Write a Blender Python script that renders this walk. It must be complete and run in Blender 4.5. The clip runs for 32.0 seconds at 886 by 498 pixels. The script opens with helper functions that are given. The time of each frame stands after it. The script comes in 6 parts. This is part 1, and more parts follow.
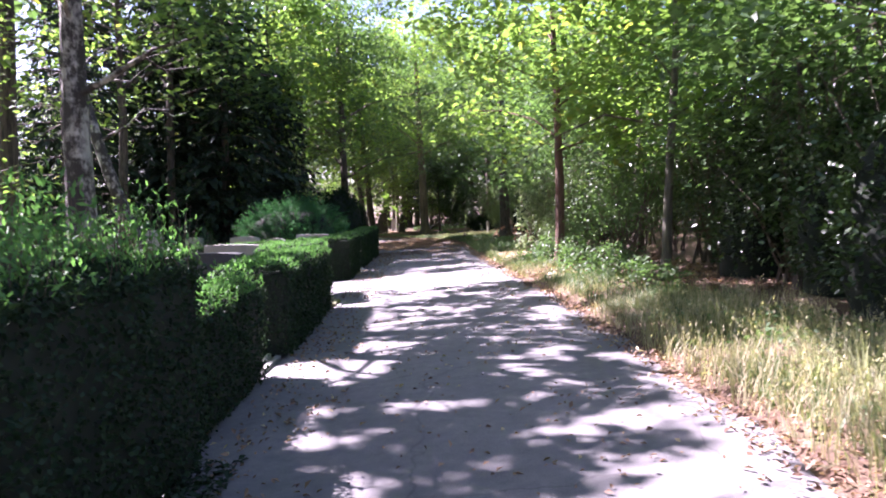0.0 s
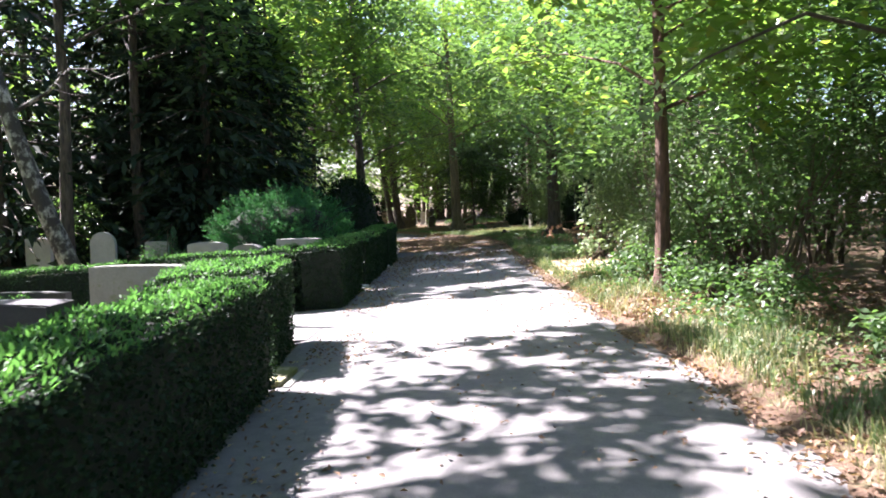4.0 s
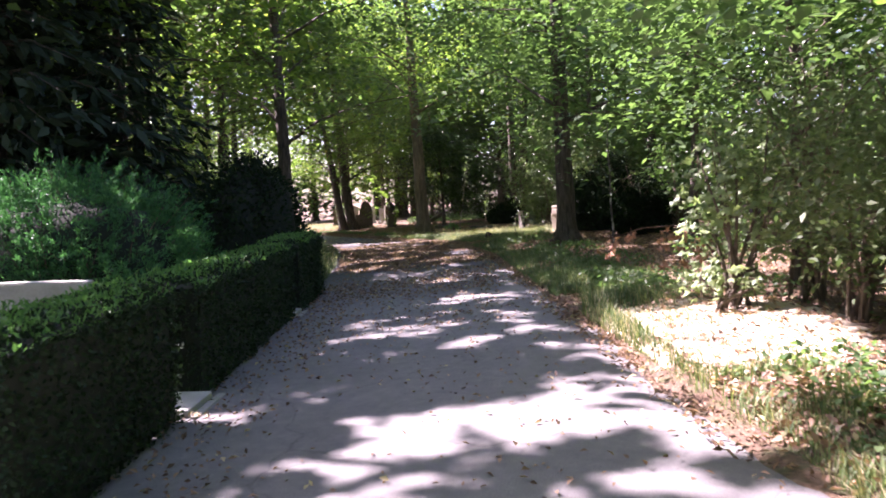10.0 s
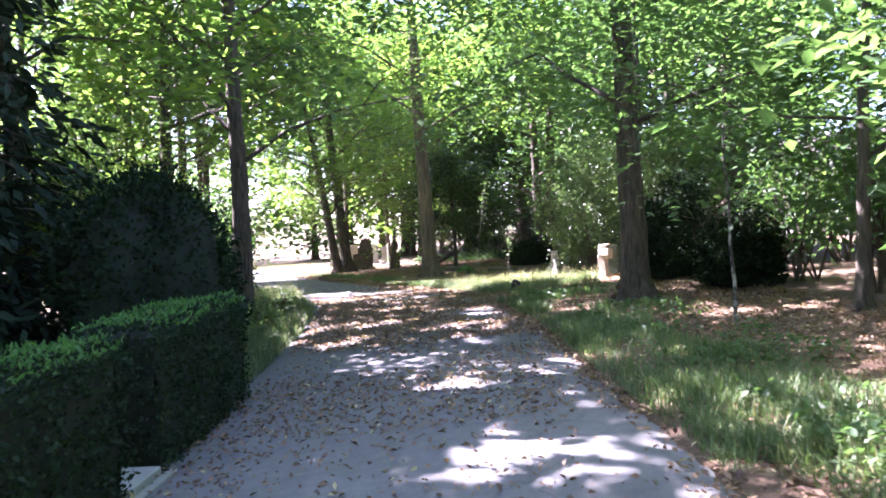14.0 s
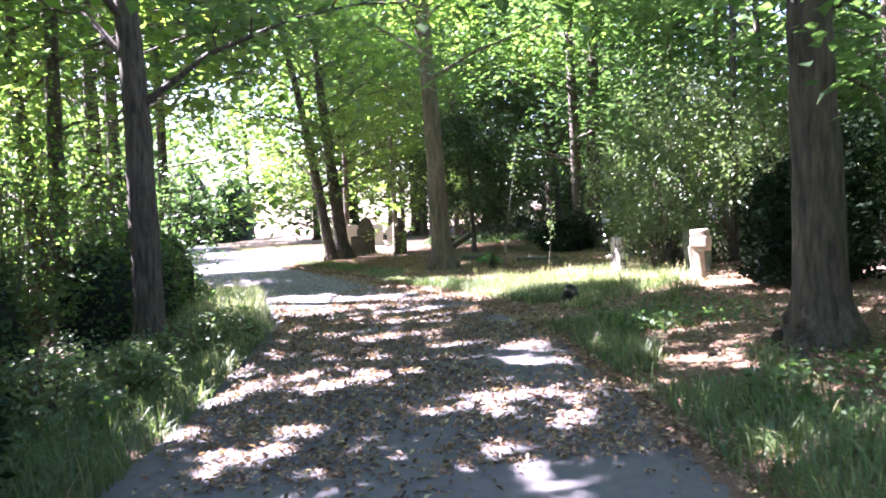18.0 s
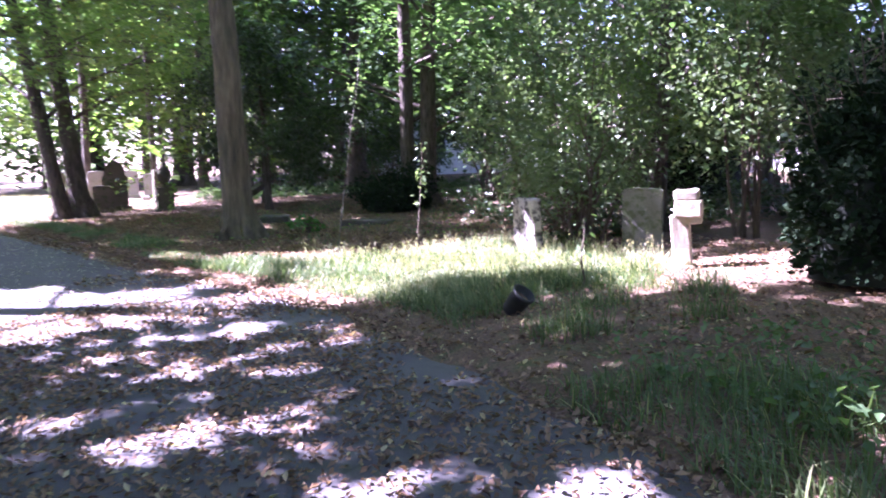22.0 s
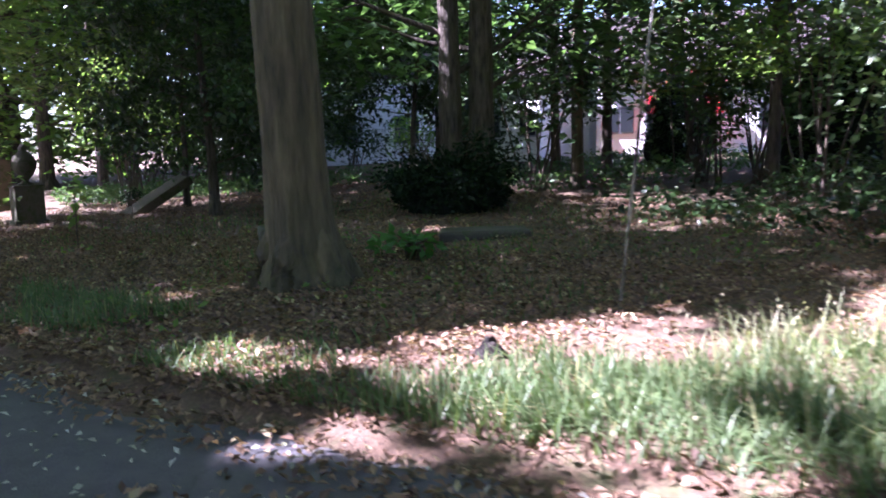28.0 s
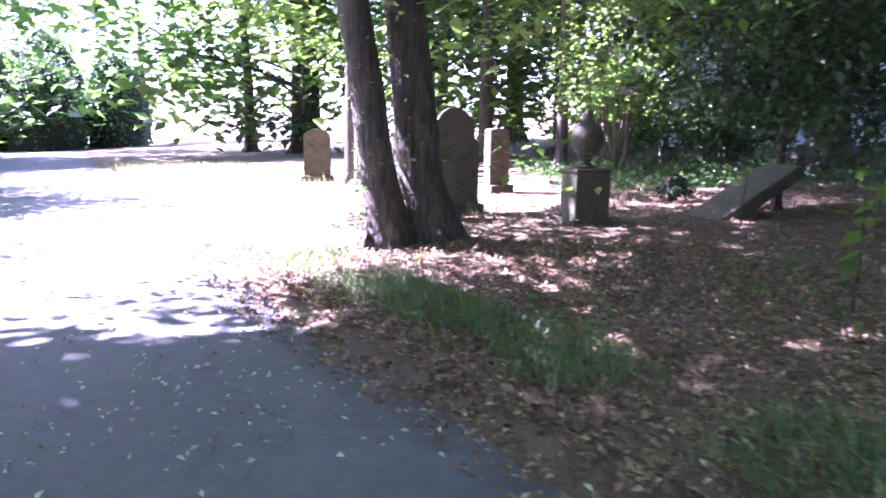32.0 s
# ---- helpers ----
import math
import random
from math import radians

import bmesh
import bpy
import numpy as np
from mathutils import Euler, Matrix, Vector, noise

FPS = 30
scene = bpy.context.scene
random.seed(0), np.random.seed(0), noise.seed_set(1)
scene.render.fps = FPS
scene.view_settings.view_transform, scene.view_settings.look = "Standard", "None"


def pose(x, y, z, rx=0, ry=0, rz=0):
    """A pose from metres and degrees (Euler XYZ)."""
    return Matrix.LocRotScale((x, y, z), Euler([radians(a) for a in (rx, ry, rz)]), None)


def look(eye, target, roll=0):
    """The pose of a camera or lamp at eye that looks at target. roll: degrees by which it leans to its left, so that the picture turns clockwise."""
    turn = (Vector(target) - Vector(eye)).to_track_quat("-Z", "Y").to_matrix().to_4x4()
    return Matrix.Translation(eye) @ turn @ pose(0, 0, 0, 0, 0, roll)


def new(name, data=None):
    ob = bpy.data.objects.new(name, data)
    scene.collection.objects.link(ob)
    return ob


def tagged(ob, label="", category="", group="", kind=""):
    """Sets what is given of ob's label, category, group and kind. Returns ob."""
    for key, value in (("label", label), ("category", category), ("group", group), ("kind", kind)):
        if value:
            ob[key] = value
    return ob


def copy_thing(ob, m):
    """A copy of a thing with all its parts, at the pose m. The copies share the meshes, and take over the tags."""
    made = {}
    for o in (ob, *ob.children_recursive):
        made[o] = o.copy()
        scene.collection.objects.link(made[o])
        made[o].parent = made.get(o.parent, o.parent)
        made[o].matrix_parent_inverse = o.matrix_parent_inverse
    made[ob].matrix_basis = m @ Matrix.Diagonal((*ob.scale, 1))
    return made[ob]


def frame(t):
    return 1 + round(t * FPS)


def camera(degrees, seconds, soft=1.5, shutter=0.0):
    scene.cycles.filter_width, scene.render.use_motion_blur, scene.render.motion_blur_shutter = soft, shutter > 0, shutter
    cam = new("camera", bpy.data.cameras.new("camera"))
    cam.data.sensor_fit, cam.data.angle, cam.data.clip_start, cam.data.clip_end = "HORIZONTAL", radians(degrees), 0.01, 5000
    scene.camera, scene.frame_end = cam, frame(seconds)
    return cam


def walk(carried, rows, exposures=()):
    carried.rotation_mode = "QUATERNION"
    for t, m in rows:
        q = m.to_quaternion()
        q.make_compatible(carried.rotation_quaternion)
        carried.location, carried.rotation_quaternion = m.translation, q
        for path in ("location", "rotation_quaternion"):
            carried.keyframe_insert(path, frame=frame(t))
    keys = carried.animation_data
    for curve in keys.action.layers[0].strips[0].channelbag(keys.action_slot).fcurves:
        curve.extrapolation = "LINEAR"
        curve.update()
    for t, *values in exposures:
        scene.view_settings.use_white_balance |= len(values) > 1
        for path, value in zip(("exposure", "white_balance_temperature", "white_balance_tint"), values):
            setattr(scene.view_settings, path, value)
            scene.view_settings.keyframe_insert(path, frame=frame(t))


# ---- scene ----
cam = camera(62.1, 32.0, 1.8, 0.35)
PATH = [
    (0.0, (0.000, 0.000, 1.500), (-0.017, 4.993, 1.239), -0.55),
    (0.5, (-0.035, 0.735, 1.497), (-0.113, 5.716, 1.066), -0.72),
    (1.0, (-0.035, 1.505, 1.532), (-0.264, 6.495, 1.308), -1.21),
    (1.5, (-0.035, 2.240, 1.532), (-0.329, 7.223, 1.243), -1.24),
    (2.0, (-0.035, 3.010, 1.567), (-0.160, 8.005, 1.370), -1.01),
    (2.5, (0.000, 3.710, 1.570), (-0.108, 8.698, 1.234), -1.88),
    (3.0, (0.000, 4.445, 1.570), (-0.203, 9.433, 1.297), -2.78),
    (3.5, (-0.035, 5.145, 1.567), (-0.278, 10.130, 1.265), -1.01),
    (5.5, (-0.035, 8.120, 1.567), (-0.320, 13.097, 1.183), -1.36),
    (6.0, (-0.070, 8.855, 1.565), (-0.357, 13.815, 1.006), -0.98),
    (6.5, (-0.070, 9.520, 1.530), (-0.463, 14.492, 1.180), 0.02),
    (7.0, (-0.140, 10.290, 1.525), (-0.459, 15.258, 1.060), -0.74),
    (7.5, (-0.175, 10.990, 1.522), (-0.561, 15.969, 1.270), -0.76),
    (8.0, (-0.245, 11.760, 1.517), (-0.431, 16.752, 1.296), -0.21),
    (8.5, (-0.280, 12.460, 1.480), (-0.382, 17.457, 1.353), -0.60),
    (9.0, (-0.315, 13.230, 1.512), (-0.519, 18.220, 1.274), 0.14),
    (9.5, (-0.315, 13.930, 1.477), (-0.320, 18.918, 1.129), -2.97),
    (10.0, (-0.315, 14.700, 1.477), (-0.337, 19.687, 1.120), -1.71),
    (10.5, (-0.315, 15.365, 1.477), (-0.325, 20.342, 0.998), -2.63),
    (11.0, (-0.315, 16.135, 1.477), (-0.415, 21.111, 0.995), -2.13),
    (11.5, (-0.315, 16.835, 1.512), (-0.452, 21.819, 1.139), -3.41),
    (12.0, (-0.315, 17.570, 1.512), (-0.525, 22.552, 1.143), -2.18),
    (12.5, (-0.315, 18.235, 1.477), (-0.435, 23.198, 0.878), -3.45),
    (13.0, (-0.315, 18.970, 1.477), (-0.472, 23.927, 0.842), -4.26),
    (13.5, (-0.385, 19.670, 1.472), (-0.468, 24.655, 1.093), -0.63),
    (14.0, (-0.350, 20.370, 1.474), (-0.439, 25.368, 1.365), -1.86),
    (14.5, (-0.420, 21.035, 1.469), (-0.608, 26.030, 1.335), -1.28),
    (15.0, (-0.455, 21.735, 1.467), (-0.776, 26.723, 1.351), -2.00),
    (15.5, (-0.490, 22.400, 1.464), (-0.825, 27.386, 1.286), -0.82),
    (17.5, (-0.455, 25.375, 1.572), (-0.955, 30.345, 1.347), -1.75),
    (18.0, (-0.490, 26.110, 1.569), (-0.682, 31.099, 1.296), -2.15),
    (18.5, (-0.525, 26.775, 1.532), (-0.859, 31.747, 1.119), -1.16),
    (19.0, (-0.630, 27.475, 1.524), (-0.938, 32.428, 0.915), -3.21),
    (19.5, (-0.735, 28.175, 1.481), (-1.117, 33.128, 0.917), -1.91),
    (20.0, (-0.945, 28.875, 1.466), (-1.416, 33.819, 0.887), -1.77),
    (20.5, (-1.050, 29.540, 1.458), (-1.564, 34.496, 1.040), -2.64),
    (21.0, (-1.190, 30.240, 1.448), (-1.062, 35.218, 0.995), -1.35),
    (21.5, (-1.225, 30.940, 1.446), (-0.463, 35.858, 0.968), -2.82),
    (22.0, (-1.330, 31.605, 1.438), (0.031, 36.375, 0.810), -0.29),
    (22.5, (-1.435, 32.200, 1.430), (0.349, 36.816, 0.716), -1.24),
    (23.0, (-1.505, 32.900, 1.425), (0.588, 37.392, 0.761), 0.06),
    (23.5, (-1.575, 33.495, 1.420), (1.021, 37.709, 0.713), -2.30),
    (24.0, (-1.645, 34.195, 1.415), (0.949, 38.410, 0.705), -2.54),
    (24.5, (-1.750, 34.860, 1.407), (0.929, 39.018, 0.678), -3.95),
    (26.5, (-2.420, 37.050, 1.220), (0.156, 41.256, 0.400), -0.03),
    (27.0, (-2.700, 37.780, 1.150), (-0.244, 42.083, 0.479), -3.17),
    (27.5, (-2.950, 38.520, 1.090), (-0.528, 42.812, 0.246), -0.87),
    (28.0, (-3.140, 39.290, 1.070), (-0.728, 43.618, 0.394), -1.17),
    (28.5, (-3.320, 40.090, 1.055), (-1.048, 44.482, 0.314), 1.62),
    (29.0, (-3.560, 40.890, 1.055), (-1.494, 45.385, 0.326), -0.25),
    (29.5, (-3.820, 41.640, 1.080), (-2.315, 46.357, 0.384), 0.36),
    (30.0, (-4.120, 42.360, 1.085), (-3.090, 47.208, 0.427), -1.54),
    (30.5, (-4.530, 43.080, 1.090), (-3.854, 47.970, 0.293), 0.82),
    (31.0, (-4.970, 43.820, 1.105), (-4.281, 48.683, 0.171), 0.41),
    (31.5, (-5.340, 44.520, 1.125), (-4.740, 49.418, 0.321), 0.21),
    (32.0, (-5.700, 45.190, 1.134), (-5.302, 50.101, 0.281), 0.79),
]
walk(cam, [(t, look(eye, target, roll)) for t, eye, target, roll in PATH], [
    (0, 2.9, 5900, 48), (2, 3.09, 6100, 26), (3, 3.05, 6100, 24), (6, 2.5, 6000, 38), (8, 2.19, 6350, 38), (9, 2.78, 6500, 42), (10, 2.99, 6250, 48), (12, 3.42, 5950, 48), (13, 3.64, 5850, 43), (15, 4.27, 5650, 42), (18, 4.28, 5750, 41), (19, 4.15, 5850, 37), (20, 4.2, 5850, 46), (21, 3.95, 5500, 46), (22, 4.05, 5300, 61), (24, 4.3, 5400, 51), (26.5, 2.6, 5100, 33), (27, 2.85, 5120, 48), (28, 3.38, 5300, 46), (29, 4.64, 5600, 41), (30, 5.3, 5080, 56), (31, 5.15, 5180, 63), (32, 4.45, 5080, 61)])

# ---------------- world, sun, light ----------------
SUN_DIR = Vector((-0.585, 0.325, 0.700)).normalized()      # towards the sun
world = bpy.data.worlds.new("sky_world")
scene.world = world
world.use_nodes = True
wn = world.node_tree.nodes
wl = world.node_tree.links
sky = wn.new("ShaderNodeTexSky")
sky.sky_type = "NISHITA"
sky.sun_disc = False
sky.sun_elevation = math.asin(SUN_DIR.z)
sky.sun_rotation = math.atan2(SUN_DIR.x, SUN_DIR.y)
sky.air_density, sky.dust_density, sky.ozone_density = 1.0, 1.2, 1.0
wn["Background"].inputs[1].default_value = 0.052
wl.new(sky.outputs[0], wn["Background"].inputs[0])

sun_data = bpy.data.lights.new("sun", "SUN")
sun_data.energy = 5.0
sun_data.angle = radians(0.55)
sun_data.color = (1.0, 0.955, 0.88)
sun = new("sun", sun_data)
sun.matrix_world = look(SUN_DIR * 100, (0, 0, 0))


# ---------------- materials ----------------
def material(name):
    m = bpy.data.materials.new(name)
    m.use_nodes = True
    nt = m.node_tree
    return m, nt, nt.nodes["Principled BSDF"], nt.nodes["Material Output"]


def node(nt, kind, **values):
    n = nt.nodes.new(kind)
    for k, v in values.items():
        n.inputs[k].default_value = v
    return n


def ramp(nt, stops, fac):
    r = nt.nodes.new("ShaderNodeValToRGB")
    while len(r.color_ramp.elements) < len(stops):
        r.color_ramp.elements.new(0.5)
    for e, (p, c) in zip(r.color_ramp.elements, stops):
        e.position, e.color = p, (*c, 1)
    nt.links.new(fac, r.inputs[0])
    return r.outputs[0]


def coords(nt):
    return nt.nodes.new("ShaderNodeTexCoord").outputs["Object"]


def noise_tex(nt, scale, detail=4, rough=0.6, vec=None):
    n = node(nt, "ShaderNodeTexNoise", Scale=scale, Detail=detail, Roughness=rough)
    nt.links.new(vec if vec is not None else coords(nt), n.inputs["Vector"])
    return n.outputs[0]


def mix_rgb(nt, fac, a, b, mode="MIX"):
    n = nt.nodes.new("ShaderNodeMix")
    n.data_type, n.blend_type = "RGBA", mode
    for sock, v in ((n.inputs[0], fac), (n.inputs[6], a), (n.inputs[7], b)):
        if isinstance(v, (int, float)):
            sock.default_value = v
        elif isinstance(v, tuple):
            sock.default_value = (*v, 1)
        else:
            nt.links.new(v, sock)
    return n.outputs[2]


def bump(nt, bsdf, height, strength=0.4, distance=0.02):
    b = node(nt, "ShaderNodeBump", Strength=strength, Distance=distance)
    nt.links.new(height, b.inputs["Height"])
    nt.links.new(b.outputs[0], bsdf.inputs["Normal"])


def leaf_material(name, dark, light, thin=0.45, rough=0.44, odd=None, through_tint=1.0, gloss=0.38, blend=0.35):
    """Leaf blades: a glossy upper skin over a thin body that lets light through."""
    m, nt, bsdf, out = material(name)
    geo = nt.nodes.new("ShaderNodeNewGeometry")
    stops = [(0.0, dark), (0.93, light)]
    if odd:
        stops += [(0.96, odd)]
    col = ramp(nt, stops, geo.outputs["Random Per Island"])
    big = noise_tex(nt, 0.6, 2)
    col = mix_rgb(nt, blend, col, mix_rgb(nt, big, dark, light))
    nt.links.new(col, bsdf.inputs["Base Color"])
    bsdf.inputs["Roughness"].default_value = rough
    bsdf.inputs["Specular IOR Level"].default_value = gloss
    tr = nt.nodes.new("ShaderNodeBsdfTranslucent")
    warm = mix_rgb(nt, 1.0, col, (1.25 * through_tint, 1.42 * through_tint, 0.78), "MULTIPLY")
    nt.links.new(warm, tr.inputs[0])
    mx = nt.nodes.new("ShaderNodeMixShader")
    mx.inputs[0].default_value = thin
    nt.links.new(bsdf.outputs[0], mx.inputs[1])
    nt.links.new(tr.outputs[0], mx.inputs[2])
    nt.links.new(mx.outputs[0], out.inputs[0])
    return m


LEAF_BRIGHT = leaf_material("leaf_bright", (0.08, 0.14, 0.04), (0.17, 0.25, 0.08), 0.58, odd=(0.22, 0.2, 0.05), through_tint=1.25)
LEAF_MID = leaf_material("leaf_mid", (0.042, 0.09, 0.036), (0.105, 0.17, 0.07), 0.46, through_tint=1.15)
LEAF_GREY = leaf_material("leaf_grey_green", (0.07, 0.12, 0.05), (0.15, 0.2, 0.09), 0.4, 0.4)
LEAF_OLIVE = leaf_material("leaf_olive", (0.045, 0.075, 0.032), (0.1, 0.135, 0.06), 0.36, 0.5, gloss=0.2)
LEAF_HOLLY = leaf_material("leaf_holly", (0.018, 0.045, 0.014), (0.045, 0.085, 0.022), 0.15, 0.36, gloss=0.45)
LEAF_YEW = leaf_material("leaf_yew", (0.008, 0.018, 0.009), (0.022, 0.04, 0.018), 0.1, 0.75, gloss=0.08)
LEAF_CYPRESS = leaf_material("leaf_cypress", (0.012, 0.026, 0.016), (0.034, 0.056, 0.03), 0.12, 0.65, gloss=0.18)
LEAF_JUNIPER = leaf_material("leaf_juniper", (0.014, 0.062, 0.028), (0.065, 0.2, 0.075), 0.3, 0.6, gloss=0.14)
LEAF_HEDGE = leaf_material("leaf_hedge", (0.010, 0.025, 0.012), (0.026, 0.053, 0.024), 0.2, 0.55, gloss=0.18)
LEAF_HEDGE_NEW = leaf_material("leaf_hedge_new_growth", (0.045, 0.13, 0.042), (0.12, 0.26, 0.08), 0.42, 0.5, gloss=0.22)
LEAF_FAR = leaf_material("leaf_far", (0.055, 0.11, 0.028), (0.14, 0.22, 0.06), 0.52, 0.6, through_tint=1.25)
GRASS = leaf_material("grass_green", (0.05, 0.095, 0.034), (0.15, 0.2, 0.08), 0.35, 0.5, odd=(0.4, 0.36, 0.17))
GRASS_DRY = leaf_material("grass_dry", (0.15, 0.16, 0.075), (0.48, 0.42, 0.27), 0.4, 0.6, odd=(0.12, 0.2, 0.05))
GRASS_PALE = leaf_material("grass_pale_green", (0.24, 0.28, 0.13), (0.5, 0.5, 0.32), 0.45, 0.5, odd=(0.5, 0.46, 0.3))
LITTER = leaf_material("dead_leaf", (0.06, 0.032, 0.021), (0.37, 0.23, 0.15), 0.2, 0.6, odd=(0.5, 0.42, 0.24), blend=0.1)
LEAF_BROWN = leaf_material("withered_leaf", (0.22, 0.09, 0.055), (0.42, 0.24, 0.17), 0.25, 0.7)
LEAF_BLEACHED = leaf_material("bleached_leaf", (0.32, 0.2, 0.15), (0.6, 0.42, 0.34), 0.3, 0.7)
LEAF_PALE_DEAD = leaf_material("pale_dead_leaf", (0.3, 0.27, 0.22), (0.66, 0.63, 0.56), 0.2, 0.6)
LEAF_MAPLE = leaf_material("leaf_maple", (0.11, 0.17, 0.07), (0.27, 0.33, 0.17), 0.42, 0.45)
LEAF_PINK = leaf_material("pale_petal", (0.5, 0.3, 0.28), (0.75, 0.6, 0.55), 0.3, 0.6)


def bark_material(name, dark, light, scale=9.0, flecks=None):
    m, nt, bsdf, out = material(name)
    mp = node(nt, "ShaderNodeMapping", Scale=(1, 1, 0.16))
    nt.links.new(coords(nt), mp.inputs[0])
    ridges = ramp(nt, [(0.3, (0, 0, 0)), (0.7, (1, 1, 1))], noise_tex(nt, scale * 2.2, 5, 0.65, mp.outputs[0]))
    spots = noise_tex(nt, 2.1, 3)
    col = mix_rgb(nt, ridges, dark, light)
    col = mix_rgb(nt, 0.4, col, ramp(nt, [(0.35, (0.55, 0.6, 0.5)), (0.7, (1.2, 1.15, 1.0))], spots), "MULTIPLY")
    if flecks:
        mq = node(nt, "ShaderNodeMapping", Scale=(0.9, 0.9, 0.7))
        nt.links.new(coords(nt), mq.inputs[0])
        f = ramp(nt, [(0.4, (0, 0, 0)), (0.52, (1, 1, 1))], noise_tex(nt, 3.6, 6, 0.72, mq.outputs[0]))
        col = mix_rgb(nt, f, col, flecks)
    nt.links.new(col, bsdf.inputs["Base Color"])
    bsdf.inputs["Roughness"].default_value = 0.9
    bump(nt, bsdf, ridges, 0.9, 0.03)
    return m


BARK_DARK = bark_material("bark_dark", (0.016, 0.012, 0.009), (0.15, 0.12, 0.092))
BARK_RED = bark_material("bark_reddish", (0.03, 0.017, 0.012), (0.18, 0.1, 0.07))
BARK_GREY = bark_material("bark_grey_beech", (0.042, 0.037, 0.021), (0.19, 0.152, 0.09), 4.2, None)
BARK_BIRCH = bark_material("bark_birch", (0.3, 0.28, 0.25), (0.6, 0.57, 0.53), 5, (0.045, 0.038, 0.032))
ROTTEN = bark_material("rotten_wood", (0.012, 0.009, 0.007), (0.05, 0.036, 0.026))
BARK_OLIVE = bark_material("bark_olive_grey", (0.045, 0.043, 0.03), (0.17, 0.16, 0.12), 7)
TWIG = bark_material("twig_bark", (0.06, 0.045, 0.03), (0.16, 0.125, 0.09), 14)


def stone_material(name, dark, light, lichen=(0.55, 0.55, 0.48), amount=0.55, rough=0.85):
    m, nt, bsdf, out = material(name)
    fine = noise_tex(nt, 45, 5)
    big = noise_tex(nt, 3.2, 4)
    col = mix_rgb(nt, fine, dark, light)
    patches = ramp(nt, [(amount, (0, 0, 0)), (amount + 0.08, (1, 1, 1))], noise_tex(nt, 7, 6, 0.7))
    col = mix_rgb(nt, patches, col, lichen)
    col = mix_rgb(nt, 0.5, col, ramp(nt, [(0.3, (0.6, 0.62, 0.55)), (0.7, (1.1, 1.1, 1.05))], big), "MULTIPLY")
    nt.links.new(col, bsdf.inputs["Base Color"])
    bsdf.inputs["Roughness"].default_value = rough
    bump(nt, bsdf, fine, 0.5, 0.008)
    return m


STONE_PALE = stone_material("stone_pale", (0.3, 0.295, 0.28), (0.46, 0.45, 0.42), (0.33, 0.35, 0.27), 0.6)
STONE_GREY = stone_material("stone_grey", (0.22, 0.215, 0.2), (0.36, 0.35, 0.32), (0.2, 0.23, 0.13), 0.58)
STONE_DARK = stone_material("stone_dark_granite", (0.025, 0.025, 0.027), (0.06, 0.06, 0.06), (0.14, 0.15, 0.11), 0.68, 0.5)
STONE_MOSSY = stone_material("stone_mossy", (0.06, 0.05, 0.034), (0.14, 0.115, 0.08), (0.055, 0.065, 0.022), 0.5)
STONE_WHITE = stone_material("stone_weathered_white", (0.24, 0.21, 0.19), (0.46, 0.41, 0.37), (0.035, 0.03, 0.03), 0.46)
STONE_TAN = stone_material("stone_tan", (0.3, 0.25, 0.19), (0.48, 0.41, 0.33), (0.2, 0.17, 0.13), 0.55)
STONE_GREYGREEN = stone_material("stone_grey_green", (0.12, 0.125, 0.095), (0.24, 0.24, 0.19), (0.1, 0.12, 0.06), 0.5)
STONE_LEDGER = stone_material("stone_ledger_dark", (0.05, 0.045, 0.035), (0.12, 0.105, 0.08), (0.06, 0.07, 0.03), 0.5)
MOSS = stone_material("moss_slab", (0.1, 0.11, 0.035), (0.2, 0.2, 0.07), (0.28, 0.25, 0.18), 0.5, 0.95)
DARK_METAL = stone_material("black_planter", (0.012, 0.012, 0.013), (0.03, 0.03, 0.03), (0.05, 0.05, 0.045), 0.7, 0.6)


